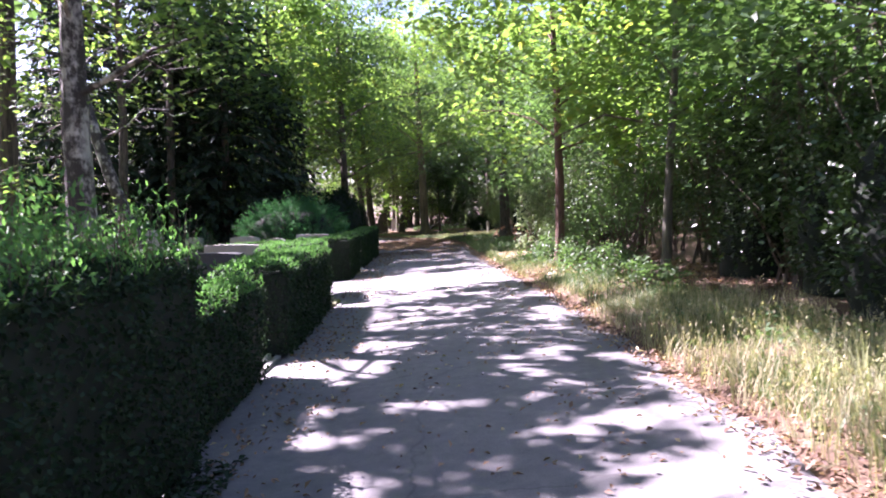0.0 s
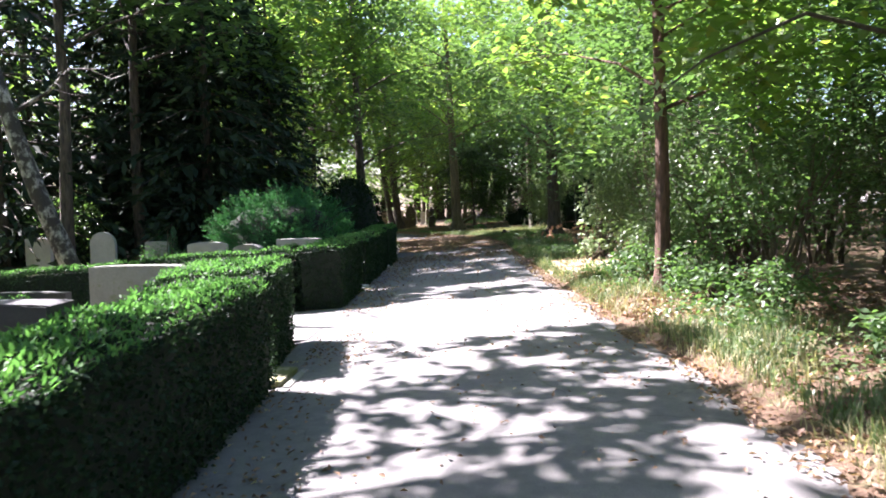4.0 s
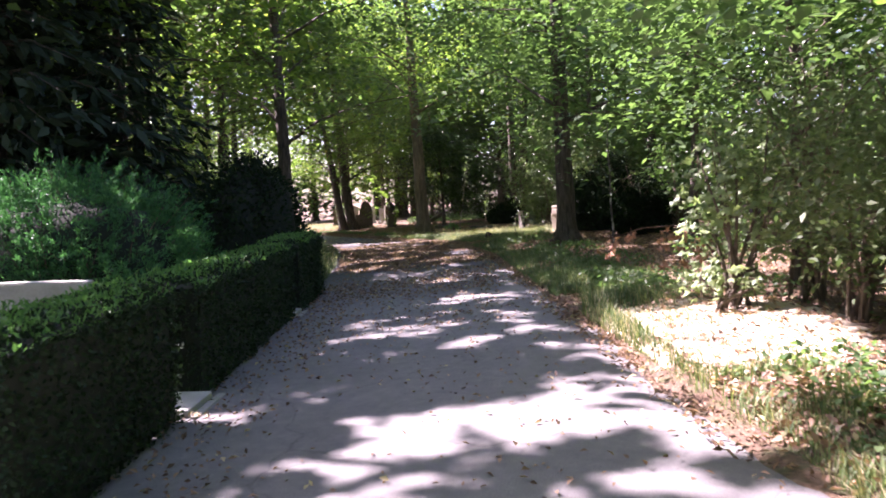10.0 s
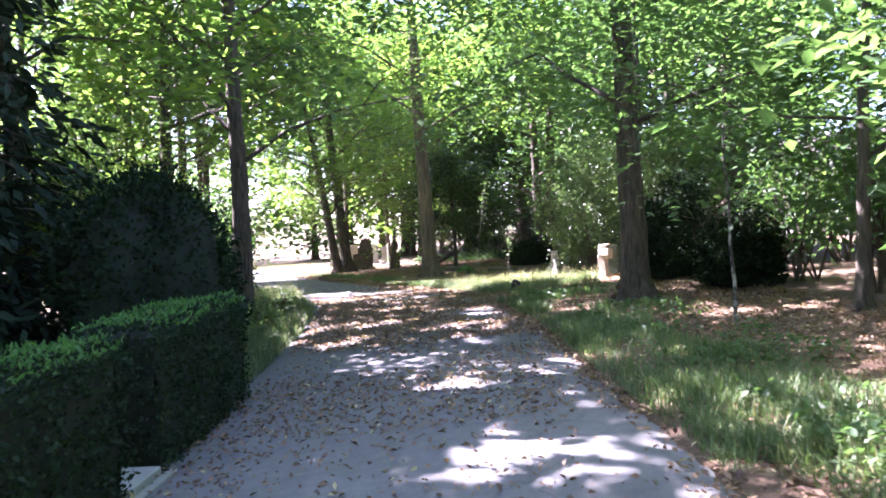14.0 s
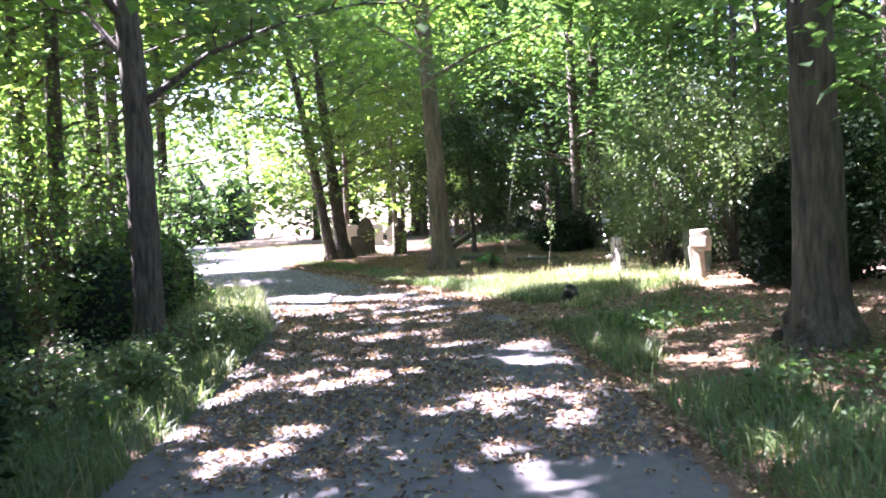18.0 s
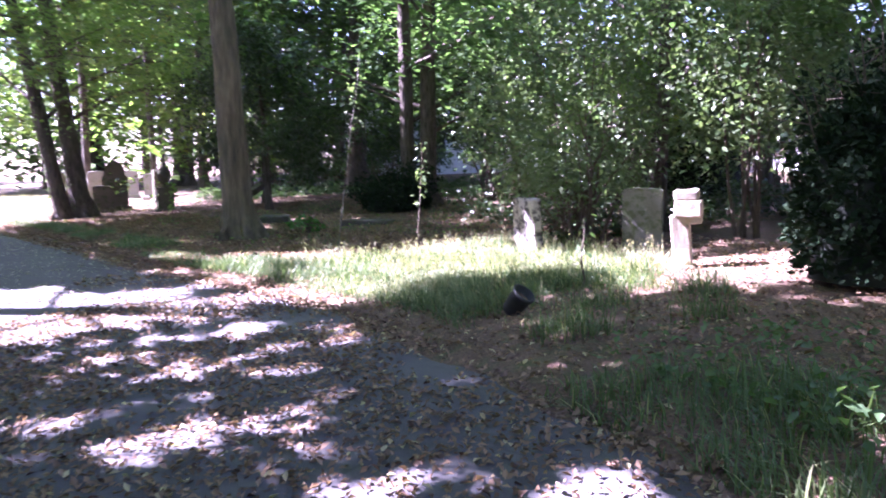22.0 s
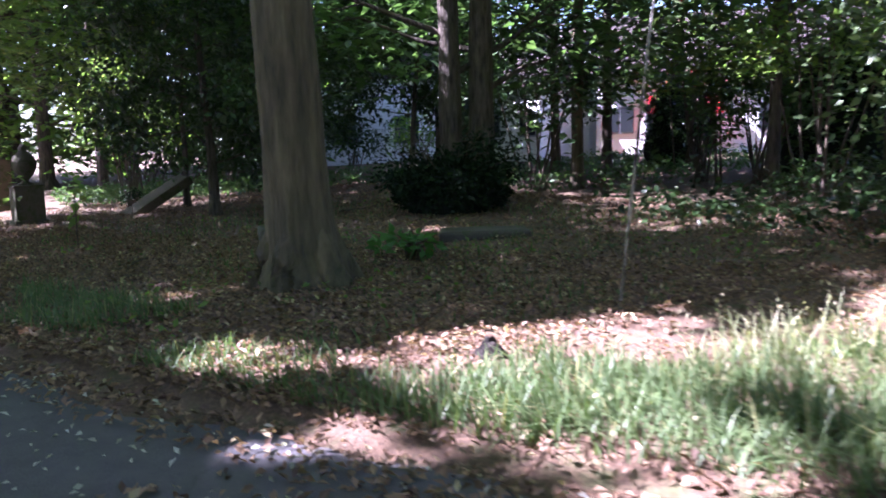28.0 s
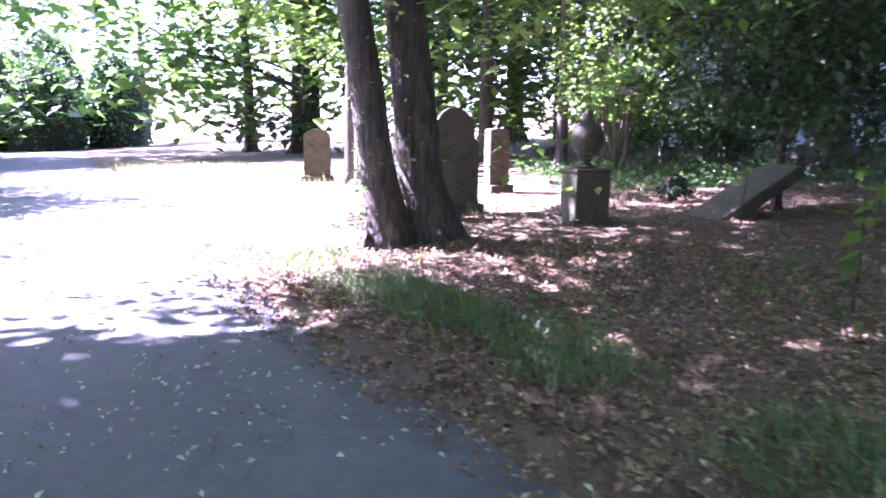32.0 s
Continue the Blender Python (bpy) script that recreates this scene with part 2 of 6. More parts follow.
def asphalt():
    m, nt, bsdf, out = material("worn_asphalt")
    grit = noise_tex(nt, 160, 3)
    mid = noise_tex(nt, 9, 5)
    big = noise_tex(nt, 0.55, 4)
    col = ramp(nt, [(0.25, (0.095, 0.094, 0.096)), (0.5, (0.158, 0.154, 0.154)), (0.75, (0.24, 0.232, 0.226))], grit)
    col = mix_rgb(nt, 0.8, col, ramp(nt, [(0.3, (0.72, 0.72, 0.73)), (0.7, (1.18, 1.16, 1.12))], mid), "MULTIPLY")
    col = mix_rgb(nt, 0.8, col, ramp(nt, [(0.3, (0.8, 0.79, 0.78)), (0.7, (1.15, 1.14, 1.13))], big), "MULTIPLY")
    # colour multiplied darker from the hedge's end onwards
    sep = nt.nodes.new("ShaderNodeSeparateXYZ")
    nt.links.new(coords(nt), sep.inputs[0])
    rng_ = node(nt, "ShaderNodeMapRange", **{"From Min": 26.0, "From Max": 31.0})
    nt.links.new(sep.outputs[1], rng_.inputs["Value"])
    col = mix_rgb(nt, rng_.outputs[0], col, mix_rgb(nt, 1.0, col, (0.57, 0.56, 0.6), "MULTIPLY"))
    vo = node(nt, "ShaderNodeTexVoronoi", Scale=0.45)
    vo.feature = "DISTANCE_TO_EDGE"
    wob = nt.nodes.new("ShaderNodeMix")
    wob.data_type, wob.blend_type = "RGBA", "ADD"
    wob.inputs[0].default_value = 0.35
    nz = node(nt, "ShaderNodeTexNoise", Scale=3.0, Detail=4)
    cc = coords(nt)
    nt.links.new(cc, nz.inputs["Vector"])
    nt.links.new(cc, wob.inputs[6])
    nt.links.new(nz.outputs[1], wob.inputs[7])
    nt.links.new(wob.outputs[2], vo.inputs["Vector"])
    crack = ramp(nt, [(0.0, (0.45, 0.44, 0.43)), (0.006, (1, 1, 1))], vo.outputs[0])
    col = mix_rgb(nt, 0.6, col, crack, "MULTIPLY")
    nt.links.new(col, bsdf.inputs["Base Color"])
    bsdf.inputs["Roughness"].default_value = 0.82
    bump(nt, bsdf, grit, 0.5, 0.006)
    return m


def soil():
    m, nt, bsdf, out = material("forest_floor")
    fine = noise_tex(nt, 38, 6, 0.7)
    mid = noise_tex(nt, 5, 5)
    big = noise_tex(nt, 0.5, 4)
    brown = ramp(nt, [(0.3, (0.06, 0.038, 0.024)), (0.5, (0.13, 0.08, 0.05)), (0.72, (0.26, 0.165, 0.105))], fine)
    green = ramp(nt, [(0.3, (0.035, 0.05, 0.016)), (0.7, (0.11, 0.125, 0.045))], fine)
    col = mix_rgb(nt, ramp(nt, [(0.5, (0, 0, 0)), (0.66, (0.75, 0.75, 0.75))], mid), brown, green)
    col = mix_rgb(nt, 0.5, col, ramp(nt, [(0.3, (0.7, 0.7, 0.7)), (0.7, (1.2, 1.15, 1.1))], big), "MULTIPLY")
    nt.links.new(col, bsdf.inputs["Base Color"])
    bsdf.inputs["Roughness"].default_value = 0.95
    bump(nt, bsdf, fine, 0.8, 0.03)
    return m


def plain(name, col, rough=0.7, metal=0.0, vary=0.12):
    m, nt, bsdf, out = material(name)
    c = mix_rgb(nt, noise_tex(nt, 4, 5), tuple(v * (1 - vary) for v in col), tuple(min(1, v * (1 + vary)) for v in col))
    nt.links.new(c, bsdf.inputs["Base Color"])
    bsdf.inputs["Roughness"].default_value, bsdf.inputs["Metallic"].default_value = rough, metal
    return m


ASPHALT, SOIL = asphalt(), soil()
SAND = stone_material("bare_sandy_soil", (0.33, 0.27, 0.2), (0.56, 0.48, 0.38), (0.3, 0.22, 0.15), 0.62, 0.95)
RENDER_WHITE = plain("white_render", (0.8, 0.8, 0.8), 0.8, 0, 0.05)
ROOF_TILE = plain("roof_tile", (0.045, 0.032, 0.03), 0.85)
RED_PAINT = plain("red_awning_cloth", (0.7, 0.03, 0.05), 0.7)
TRIM_GREY = plain("window_frame_grey", (0.25, 0.27, 0.3), 0.6)
GLASS_DARK = plain("window_glass", (0.03, 0.035, 0.04), 0.08)
# near-black: the shade inside hedges and bushes, put into the core's colour
HEDGE_CORE = plain("hedge_core_shade", (0.011, 0.017, 0.009), 0.95, 0, 0.5)


# ---------------- mesh helpers ----------------
rng = np.random.default_rng(7)


def arr_mesh(name, v, f, mat, smooth=False):
    """A mesh from vertex rows and faces that all have the same number of corners."""
    v, f = np.asarray(v, np.float32), np.asarray(f, np.int32)
    me = bpy.data.meshes.new(name)
    n, k = f.shape
    me.vertices.add(len(v))
    me.vertices.foreach_set("co", v.ravel())
    me.loops.add(n * k)
    me.loops.foreach_set("vertex_index", f.ravel())
    me.polygons.add(n)
    me.polygons.foreach_set("loop_start", np.arange(0, n * k, k, dtype=np.int32))
    me.polygons.foreach_set("loop_total", np.full(n, k, np.int32))
    if smooth:
        me.polygons.foreach_set("use_smooth", np.ones(n, bool))
    me.update(calc_edges=True)
    me.materials.append(mat)
    return me


def arr_part(name, v, f, mat, parent=None, label="", smooth=False):
    ob = new(name, arr_mesh(name, v, f, mat, smooth))
    if parent is not None:
        ob.parent = parent
    return tagged(ob, label)


def part(name, bm, mat, parent=None, label="", smooth=False):
    me = bpy.data.meshes.new(name)
    bm.to_mesh(me)
    bm.free()
    if smooth:
        for p in me.polygons:
            p.use_smooth = True
    me.materials.append(mat)
    ob = new(name, me)
    if parent is not None:
        ob.parent = parent
    return tagged(ob, label)


def thing(name, at, label, category, group="", kind=""):
    ob = new(name)
    ob.location = at
    ob.empty_display_size = 0.2
    return tagged(ob, label, category, group, kind)


def unit(v):
    return v / np.maximum(np.linalg.norm(v, axis=-1, keepdims=True), 1e-9)


def leaves(p, length, width, flat=0.6, axis=None, fold=0.12, droop=0.0):
    """Four-cornered folded blades at the points p. flat: how level they lie; axis: the way they point."""
    n = len(p)
    nor = rng.normal(size=(n, 3))
    nor[:, :2] *= 1 - flat
    nor[:, 2] = np.abs(nor[:, 2]) * 0.5 + flat
    nor = unit(nor)
    a = rng.normal(size=(n, 3)) if axis is None else np.asarray(axis) + 0.35 * rng.normal(size=(n, 3))
    a = unit(a - nor * (a * nor).sum(1, keepdims=True))
    a[:, 2] -= droop
    b = np.cross(nor, a)
    s = rng.uniform(0.65, 1.3, (n, 1))
    le, wi = length * s, width * s
    v = np.empty((n, 4, 3))
    v[:, 0] = p
    v[:, 1] = p + a * le * 0.42 + b * wi * 0.5 + nor * wi * fold
    v[:, 2] = p + a * le
    v[:, 3] = p + a * le * 0.42 - b * wi * 0.5 + nor * wi * fold
    i = np.arange(n)[:, None] * 4
    f = np.concatenate([i + (0, 1, 2), i + (0, 2, 3)])
    return v.reshape(-1, 3), f


def lobed_leaves(p, size, up, crumple=0.12):
    """Five-lobed blades that face along up; crumple bends their rims."""
    n = len(p)
    up = unit(up + rng.normal(0, 0.35, (n, 3)))
    a = unit(np.cross(up, rng.normal(0, 1, (n, 3))))
    b = np.cross(up, a)
    rim = np.array([0.42, 0.2, 0.92, 0.46, 1.0, 0.5, 1.12, 0.5, 1.0, 0.46, 0.92, 0.2]) * 0.5
    ang = np.linspace(-math.pi, math.pi, 13)[:-1]
    k = size * rng.uniform(0.65, 1.15, (n, 1))
    v = [p + up * k * 0.04]
    for r, t in zip(rim, ang):
        v.append(p + (a * math.cos(t) + b * math.sin(t)) * r * k + up * k * rng.normal(-0.5 * crumple, crumple, (n, 1)))
    v = np.stack(v, 1).reshape(-1, 3)
    i = np.arange(n)[:, None] * 13
    f = np.concatenate([i + (0, 1 + j, 1 + (j + 1) % 12) for j in range(12)])
    return v, f


def tube(points, radii, sides=7, rough=0.0):
    """A tapered tube along points."""
    pts, k = np.asarray(points, float), len(points)
    t = unit(np.gradient(pts, axis=0))
    ref = np.where(np.abs(t[:, 2:3]) > 0.9, (1.0, 0, 0), (0, 0, 1.0))
    u = unit(np.cross(t, ref))
    w = np.cross(t, u)
    ang = np.arange(sides) * 2 * math.pi / sides
    rad = np.asarray(radii)[:, None] * (1 + rough * rng.normal(size=(k, sides)))
    v = pts[:, None] + rad[..., None] * (np.cos(ang)[:, None] * u[:, None] + np.sin(ang)[:, None] * w[:, None])
    i, j = np.meshgrid(np.arange(k - 1), np.arange(sides), indexing="ij")
    i, j = i.ravel(), j.ravel()
    f = np.stack([i * sides + j, i * sides + (j + 1) % sides, (i + 1) * sides + (j + 1) % sides, (i + 1) * sides + j], 1)
    return v.reshape(-1, 3), f


def join(pieces):
    vs, fs, n = [], [], 0
    for v, f in pieces:
        vs.append(v)
        fs.append(f + n)
        n += len(v)
    return np.concatenate(vs), np.concatenate(fs)


# ---------------- the lie of the land: it rises to the right of the lane ----------------
def slope(x, y):
    q = np.clip((np.asarray(y, float) - 36) / 10, 0, 1)
    return (0.073 - 0.037 * q * q * (3 - 2 * q)) * np.clip(x, -45, 45)


def lie(x, y):
    return float(slope(x, y))


# ---------------- where the sun comes through the canopy ----------------
_grid = np.random.default_rng(3).random((256, 256))


def value_noise(x, y):
    xi, yi = np.floor(x).astype(int), np.floor(y).astype(int)
    fx, fy = x - xi, y - yi
    fx, fy = fx * fx * (3 - 2 * fx), fy * fy * (3 - 2 * fy)
    g = lambda a, b: _grid[a % 256, b % 256]
    return (g(xi, yi) * (1 - fx) + g(xi + 1, yi) * fx) * (1 - fy) + (g(xi, yi + 1) * (1 - fx) + g(xi + 1, yi + 1) * fx) * fy


# openings in the leaf cover, as they fall on the ground: x0, x1, y0, y1, share of open sky
OPEN = [
    (-40, 40, -40, 100, 0.1), (-1.8, 2.0, -6, 11.2, 0.26), (-1.4, 1.6, -2, 4.2, 0.46), (2, 9.5, -2, 15, 0.05), (2.4, 7, 15, 24, 0.14), (3.6, 9, 21, 33, 0.06), (1.2, 3.4, 14.6, 19.8, 0.82), (0.7, 1.9, -2, 7.0, 0.6), (1.9, 3.6, -2, 7.0, 0.85), (1.4, 3.3, 7.0, 9.5, 0.16), (1.3, 3.6, 9.5, 15, 0.72),
    (-2.7, -0.9, -2, 11.5, 0.66), (-3.2, -0.5, 6.8, 8.7, 0.97), (-3.2, 0.4, 11.6, 14.6, 0.93), (-0.9, 2, 11.2, 14.2, 0.36), (-11, -2.2, 8, 15, 0.7), (-11, -2.2, 17.5, 25, 0.7), (-6, 3, 14.6, 17.5, 0.985),
    (-2, 0.4, 17.5, 24.2, 0.46), (0.4, 1.3, 17.5, 22.8, 0.66), (1.1, 3.2, 19.8, 22.6, 0.985), (-2.6, 1, 24.2, 30.9, 0.12), (-2.0, 1.2, 24, 27, 0.27), (1, 3.5, 24.2, 30, 0.1), (0.4, 5, 30, 32.6, 0.3), (0.4, 2.4, 32.6, 35.6, 0.72), (2.4, 6, 31, 36, 0.1),
    (-3.8, 1.2, 30.2, 33.0, 0.44), (-3.8, 1.2, 33.0, 39.4, 0.6), (1.6, 6, 35.5, 38.2, 0.3), (-0.4, 6, 34.5, 38.5, 0.12), (-8, -3.4, 33, 42, 0.6), (-14, -3.0, 41.6, 51.2, 0.06),
    (-6, 5.2, 41.8, 49.5, 0.11), (-6, 5.2, 48.5, 54, 0.05), (5.2, 14, 42.2, 52, 0.1), (-5.4, -2.5, 28, 31.2, 0.08), (-5.6, -2.9, 31.8, 36, 0.6), (-3.6, 0.8, 44.6, 48.8, 0.19), (-3.7, -2.6, 44.8, 46.2, 0.5), (-15, -6.3, 51.7, 68, 0.985), (-6.3, 9, 54, 57.5, 0.05), (-7, -2.4, 57, 78, 0.9), (-2.4, 10, 57.5, 78, 0.42), (14.3, 40, 50, 76, 0.92), (5, 14.3, 46, 64, 0.07), (-9, -3, 56, 66, 0.93),
    (-5.6, -0.6, 38.8, 41.5, 0.99), (-1.3, 2.9, 38.6, 41.85, 0.97), (-1.8, 0.7, 40.4, 42.75, 0.93), (-2.4, -1.7, 41.4, 43.3, 0.3), (-1.7, -1.1, 42.6, 43.4, 0.5), (-0.9, 0.2, 42.7, 43.2, 0.45), (2.4, 6.4, 37.3, 39.2, 0.97), (6.5, 16, 35, 46, 0.15), (4.2, 9.5, 38.2, 43.5, 0.25),
]


def sunlit(p):
    """True for points of the crowns whose shade would fall in an opening."""
    g = p[:, :2]
    for _ in range(4):
        g = p[:, :2] - np.array([SUN_DIR.x, SUN_DIR.y]) * ((p[:, 2] - slope(g[:, 0], g[:, 1])) / SUN_DIR.z)[:, None]
    share = np.zeros(len(p))
    free = g                                                                    # ragged borders
    g = g + 1.1 * np.stack([value_noise(g[:, 0] * 1.1 + 5, g[:, 1] * 1.1) - 0.5, value_noise(g[:, 0] * 1.1, g[:, 1] * 1.1 + 9) - 0.5], 1)
    for x0, x1, y0, y1, s in OPEN:
        inside = (g[:, 0] > x0) & (g[:, 0] < x1) & (g[:, 1] > y0) & (g[:, 1] < y1)
        share[inside] = s
    g = free
    gx, gy = (g * np.where((g[:, 1:] > 28) & (g[:, 1:] < 39.5), 2.1, 1.0)).T      # finer dapples towards the bend
    n = 0.6 * value_noise(gx * 1.5 + 40, gy * 2.3 + 60) + 0.4 * value_noise(gx * 3.7, gy * 5.1)
    n = 1 / (1 + np.exp(-(n - 0.5) / 0.105))
    return n < share


# ---------------- ground ----------------
LEFT_EDGE = [(-60, -1.4), (0, -1.5), (4, -1.55), (6.7, -1.68), (12, -1.98), (15, -2.2), (20, -2.42), (28, -2.62), (33, -3.0), (38, -3.65),
             (42, -5.0), (45, -7.0), (50, -10.0), (55, -12.4), (60, -14.4), (64, -16.0), (75, -21.0), (90, -28.0)]
RIGHT_EDGE = [(-60, 2.1), (0, 2.02), (5, 1.94), (11, 1.84), (14, 1.6), (20, 1.25), (27, 0.98), (32, 0.82), (35, 0.42), (37, 0.0), (39, -0.55),
              (40.5, -1.28), (42, -2.2), (43.4, -2.95), (45.5, -3.95), (46.7, -4.55), (48.4, -5.35), (49.3, -5.9), (50.6, -6.5), (53, -7.5), (60, -10.2), (75, -17.0), (90, -23.0)]


def edge(table, y):
    ys, xs = zip(*table)
    return np.interp(y, ys, xs)


def ground_z(x, y):
    x, y = np.asarray(x, float), np.asarray(y, float)
    away = np.clip((x + 0.35 * (y - 50) - 5.5) / 8.0, 0, 1) * np.clip((y - 36) / 12, 0, 1)
    side_lane = (y > 14.9) & (y < 18.0) & (x < -2) & (x > -14.5)
    on_path = side_lane | (x > edge(LEFT_EDGE, y) - 0.3) & (x < edge(RIGHT_EDGE, y) + 0.15)
    lumps = 0.05 * (value_noise(x * 0.7 + 9, y * 0.7 + 5) - 0.35) + 0.025 * value_noise(x * 2.3, y * 2.3)
    return slope(x, y) + np.where(on_path, -0.03, lumps + 0.06 * away * away * (3 - 2 * away))


def build_ground():
    xs = np.concatenate([[-3000, -800, -250, -120], np.arange(-70, -14, 2.0), np.arange(-14, 10, 0.25), np.arange(10, 60, 2.0), [90, 150, 400, 1200, 3000]])
    ys = np.concatenate([[-3000, -800, -200, -80], np.arange(-40, -6, 2.0), np.arange(-6, 64, 0.3), np.arange(64, 110, 2.0), [140, 250, 600, 3000]])
    gx, gy = np.meshgrid(xs, ys, indexing="ij")
    v = np.stack([gx, gy, ground_z(gx, gy)], -1).reshape(-1, 3)
    i, j = np.meshgrid(np.arange(len(xs) - 1), np.arange(len(ys) - 1), indexing="ij")
    a = (i * len(ys) + j).ravel()
    f = np.stack([a, a + len(ys), a + len(ys) + 1, a + 1], 1)
    g = arr_part("ground", v, f, SOIL, None, "", True)
    tagged(g, "brown leaf-strewn woodland ground with moss and bare soil", "ground", "", "structure")


def build_path():
    ys = np.concatenate([np.arange(-60, -6, 3.0), np.arange(-6, 62, 0.12), np.arange(62, 90, 2.0)])
    cols = 14
    le = edge(LEFT_EDGE, ys) - 0.25 + 0.05 * (value_noise(ys * 1.7, ys * 0 + 3) - 0.5)
    ri = edge(RIGHT_EDGE, ys) + 0.22 * (value_noise(ys * 1.3, ys * 0 + 8) - 0.5) + 0.1 * (value_noise(ys * 6.1, ys * 0 + 2) - 0.5)
    t = np.linspace(0, 1, cols)
    x = le[:, None] + (ri - le)[:, None] * t
    y = np.repeat(ys[:, None], cols, 1)
    z = 0.012 + 0.012 * np.sin(math.pi * t)[None] + 0.004 * value_noise(x * 3, y * 3)
    z[:, 0] = z[:, -1] = -0.035
    z += slope(x, y)
    v = np.stack([x, y, z], -1).reshape(-1, 3)
    i, j = np.meshgrid(np.arange(len(ys) - 1), np.arange(cols - 1), indexing="ij")
    a = (i * cols + j).ravel()
    f = np.stack([a, a + 1, a + cols + 1, a + cols], 1)
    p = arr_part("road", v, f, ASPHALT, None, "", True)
    tagged(p, "worn pale grey asphalt lane with scattered leaves", "road", "", "structure")
    # side lane between the hedged plots
    xs = np.arange(-14, -2.1, 0.25)
    w = np.array([15.05, 15.6, 16.4, 17.2, 17.85])
    gx, gy = np.meshgrid(xs, w, indexing="ij")
    gz = 0.008 + 0.004 * value_noise(gx * 3, gy * 3) + slope(gx, gy)
    v = np.stack([gx, gy, gz], -1).reshape(-1, 3)
    i, j = np.meshgrid(np.arange(len(xs) - 1), np.arange(len(w) - 1), indexing="ij")
    a = (i * len(w) + j).ravel()
    f = np.stack([a, a + len(w), a + len(w) + 1, a + 1], 1)
    p = arr_part("road", v, f, ASPHALT, None, "", True)
    tagged(p, "narrow pale side lane between clipped hedges", "road", "", "structure")


build_ground()
build_path()


# ---------------- trees ----------------
def trunk_line(h, lean, wob=0.12, n=9):
    z = np.linspace(0, 1, n)
    x = lean[0] * z * h + np.cumsum(rng.normal(0, wob, n)) * z * 0.6
    y = lean[1] * z * h + np.cumsum(rng.normal(0, wob, n)) * z * 0.6
    return np.stack([x, y, z * h], 1)


def trunk_mesh(line, r, top=0.25, roots=5):
    zz = np.linspace(0, 1, len(line) * 4)
    fine = np.stack([np.interp(zz, np.linspace(0, 1, len(line)), line[:, k]) for k in range(3)], 1)
    base = fine[0].copy()
    fine = np.concatenate([[base + (0, 0, -0.25), base + (0, 0, 0.0), base + (0, 0, 0.12), base + (0, 0, 0.3)], fine[1:][fine[1:, 2] > 0.45]])
    hz = fine[:, 2] / max(line[-1, 2], 0.1)
    rad = r * (1 - (1 - top) * np.clip(hz, 0, 1)) * (1 + 0.55 * np.exp(-np.clip(fine[:, 2], 0, 9) / 0.22))
    pieces = [tube(fine, rad, 14, 0.035)]
    for i in range(roots):
        a = i * 2 * math.pi / roots + rng.uniform(-0.4, 0.4)
        d = np.array([math.cos(a), math.sin(a), 0])
        k = r * rng.uniform(0.8, 1.2)
        pts = [base + d * r * 0.45 + (0, 0, 2.2 * r), base + d * r * 0.95 + (0, 0, 0.8 * r), base + d * r * 1.35 + (0, 0, 0.22 * r), base + d * (r * 1.5 + k * 0.4) + (0, 0, -0.08)]
        pieces.append(tube(pts, [r * 0.35, r * 0.5, r * 0.42, r * 0.2], 7, 0.06))
    return join(pieces)


def crown_pieces(line, r, z0, z1, spread, limbs, subs, rise=0.5):
    """Limbs from the trunk, with side branches; returns the wood and the branch ends."""
    wood, ends = [], []
    zz = line[:, 2]
    for i in range(limbs):
        q = (i + rng.uniform(0.1, 0.9)) / limbs
        z = z0 + (z1 - z0) * 0.82 * q
        p = np.array([np.interp(z, zz, line[:, 0]), np.interp(z, zz, line[:, 1]), z])
        a = i * 2.4 + rng.uniform(-0.5, 0.5)
        reach = spread * (0.55 + 0.45 * math.sin(math.pi * min(1, q * 0.85 + 0.2))) * rng.uniform(0.75, 1.1)
        d = np.array([math.cos(a), math.sin(a), 0])
        up = rise * rng.uniform(0.4, 1.1) * reach
        pts = np.array([p, p + d * reach * 0.3 + (0, 0, up * 0.45), p + d * reach * 0.65 + (0, 0, up * 0.8), p + d * reach + (0, 0, up * 0.85)])
        pts[1:] += rng.normal(0, 0.1, (3, 3))
        rr = min(r, 0.2) * 0.3 * (1 - 0.6 * q)
        wood.append(tube(pts, [rr, rr * 0.7, rr * 0.42, rr * 0.15], 5))
        ends.append(pts[2:])
        for s in range(subs):
            t = rng.uniform(0.3, 0.95)
            b = np.array([np.interp(t, [0, 0.33, 0.66, 1], pts[:, k]) for k in range(3)])
            aa = a + rng.choice([-1, 1]) * rng.uniform(0.4, 1.2)
            e = b + np.array([math.cos(aa), math.sin(aa), rng.uniform(-0.15, 0.55)]) * reach * rng.uniform(0.25, 0.5)
            m = (b + e) / 2 + rng.normal(0, 0.08, 3)
            wood.append(tube([b, m, e], [rr * 0.35, rr * 0.25, rr * 0.08], 3))
            ends.append(np.stack([m, e]))
    return wood, np.concatenate(ends)


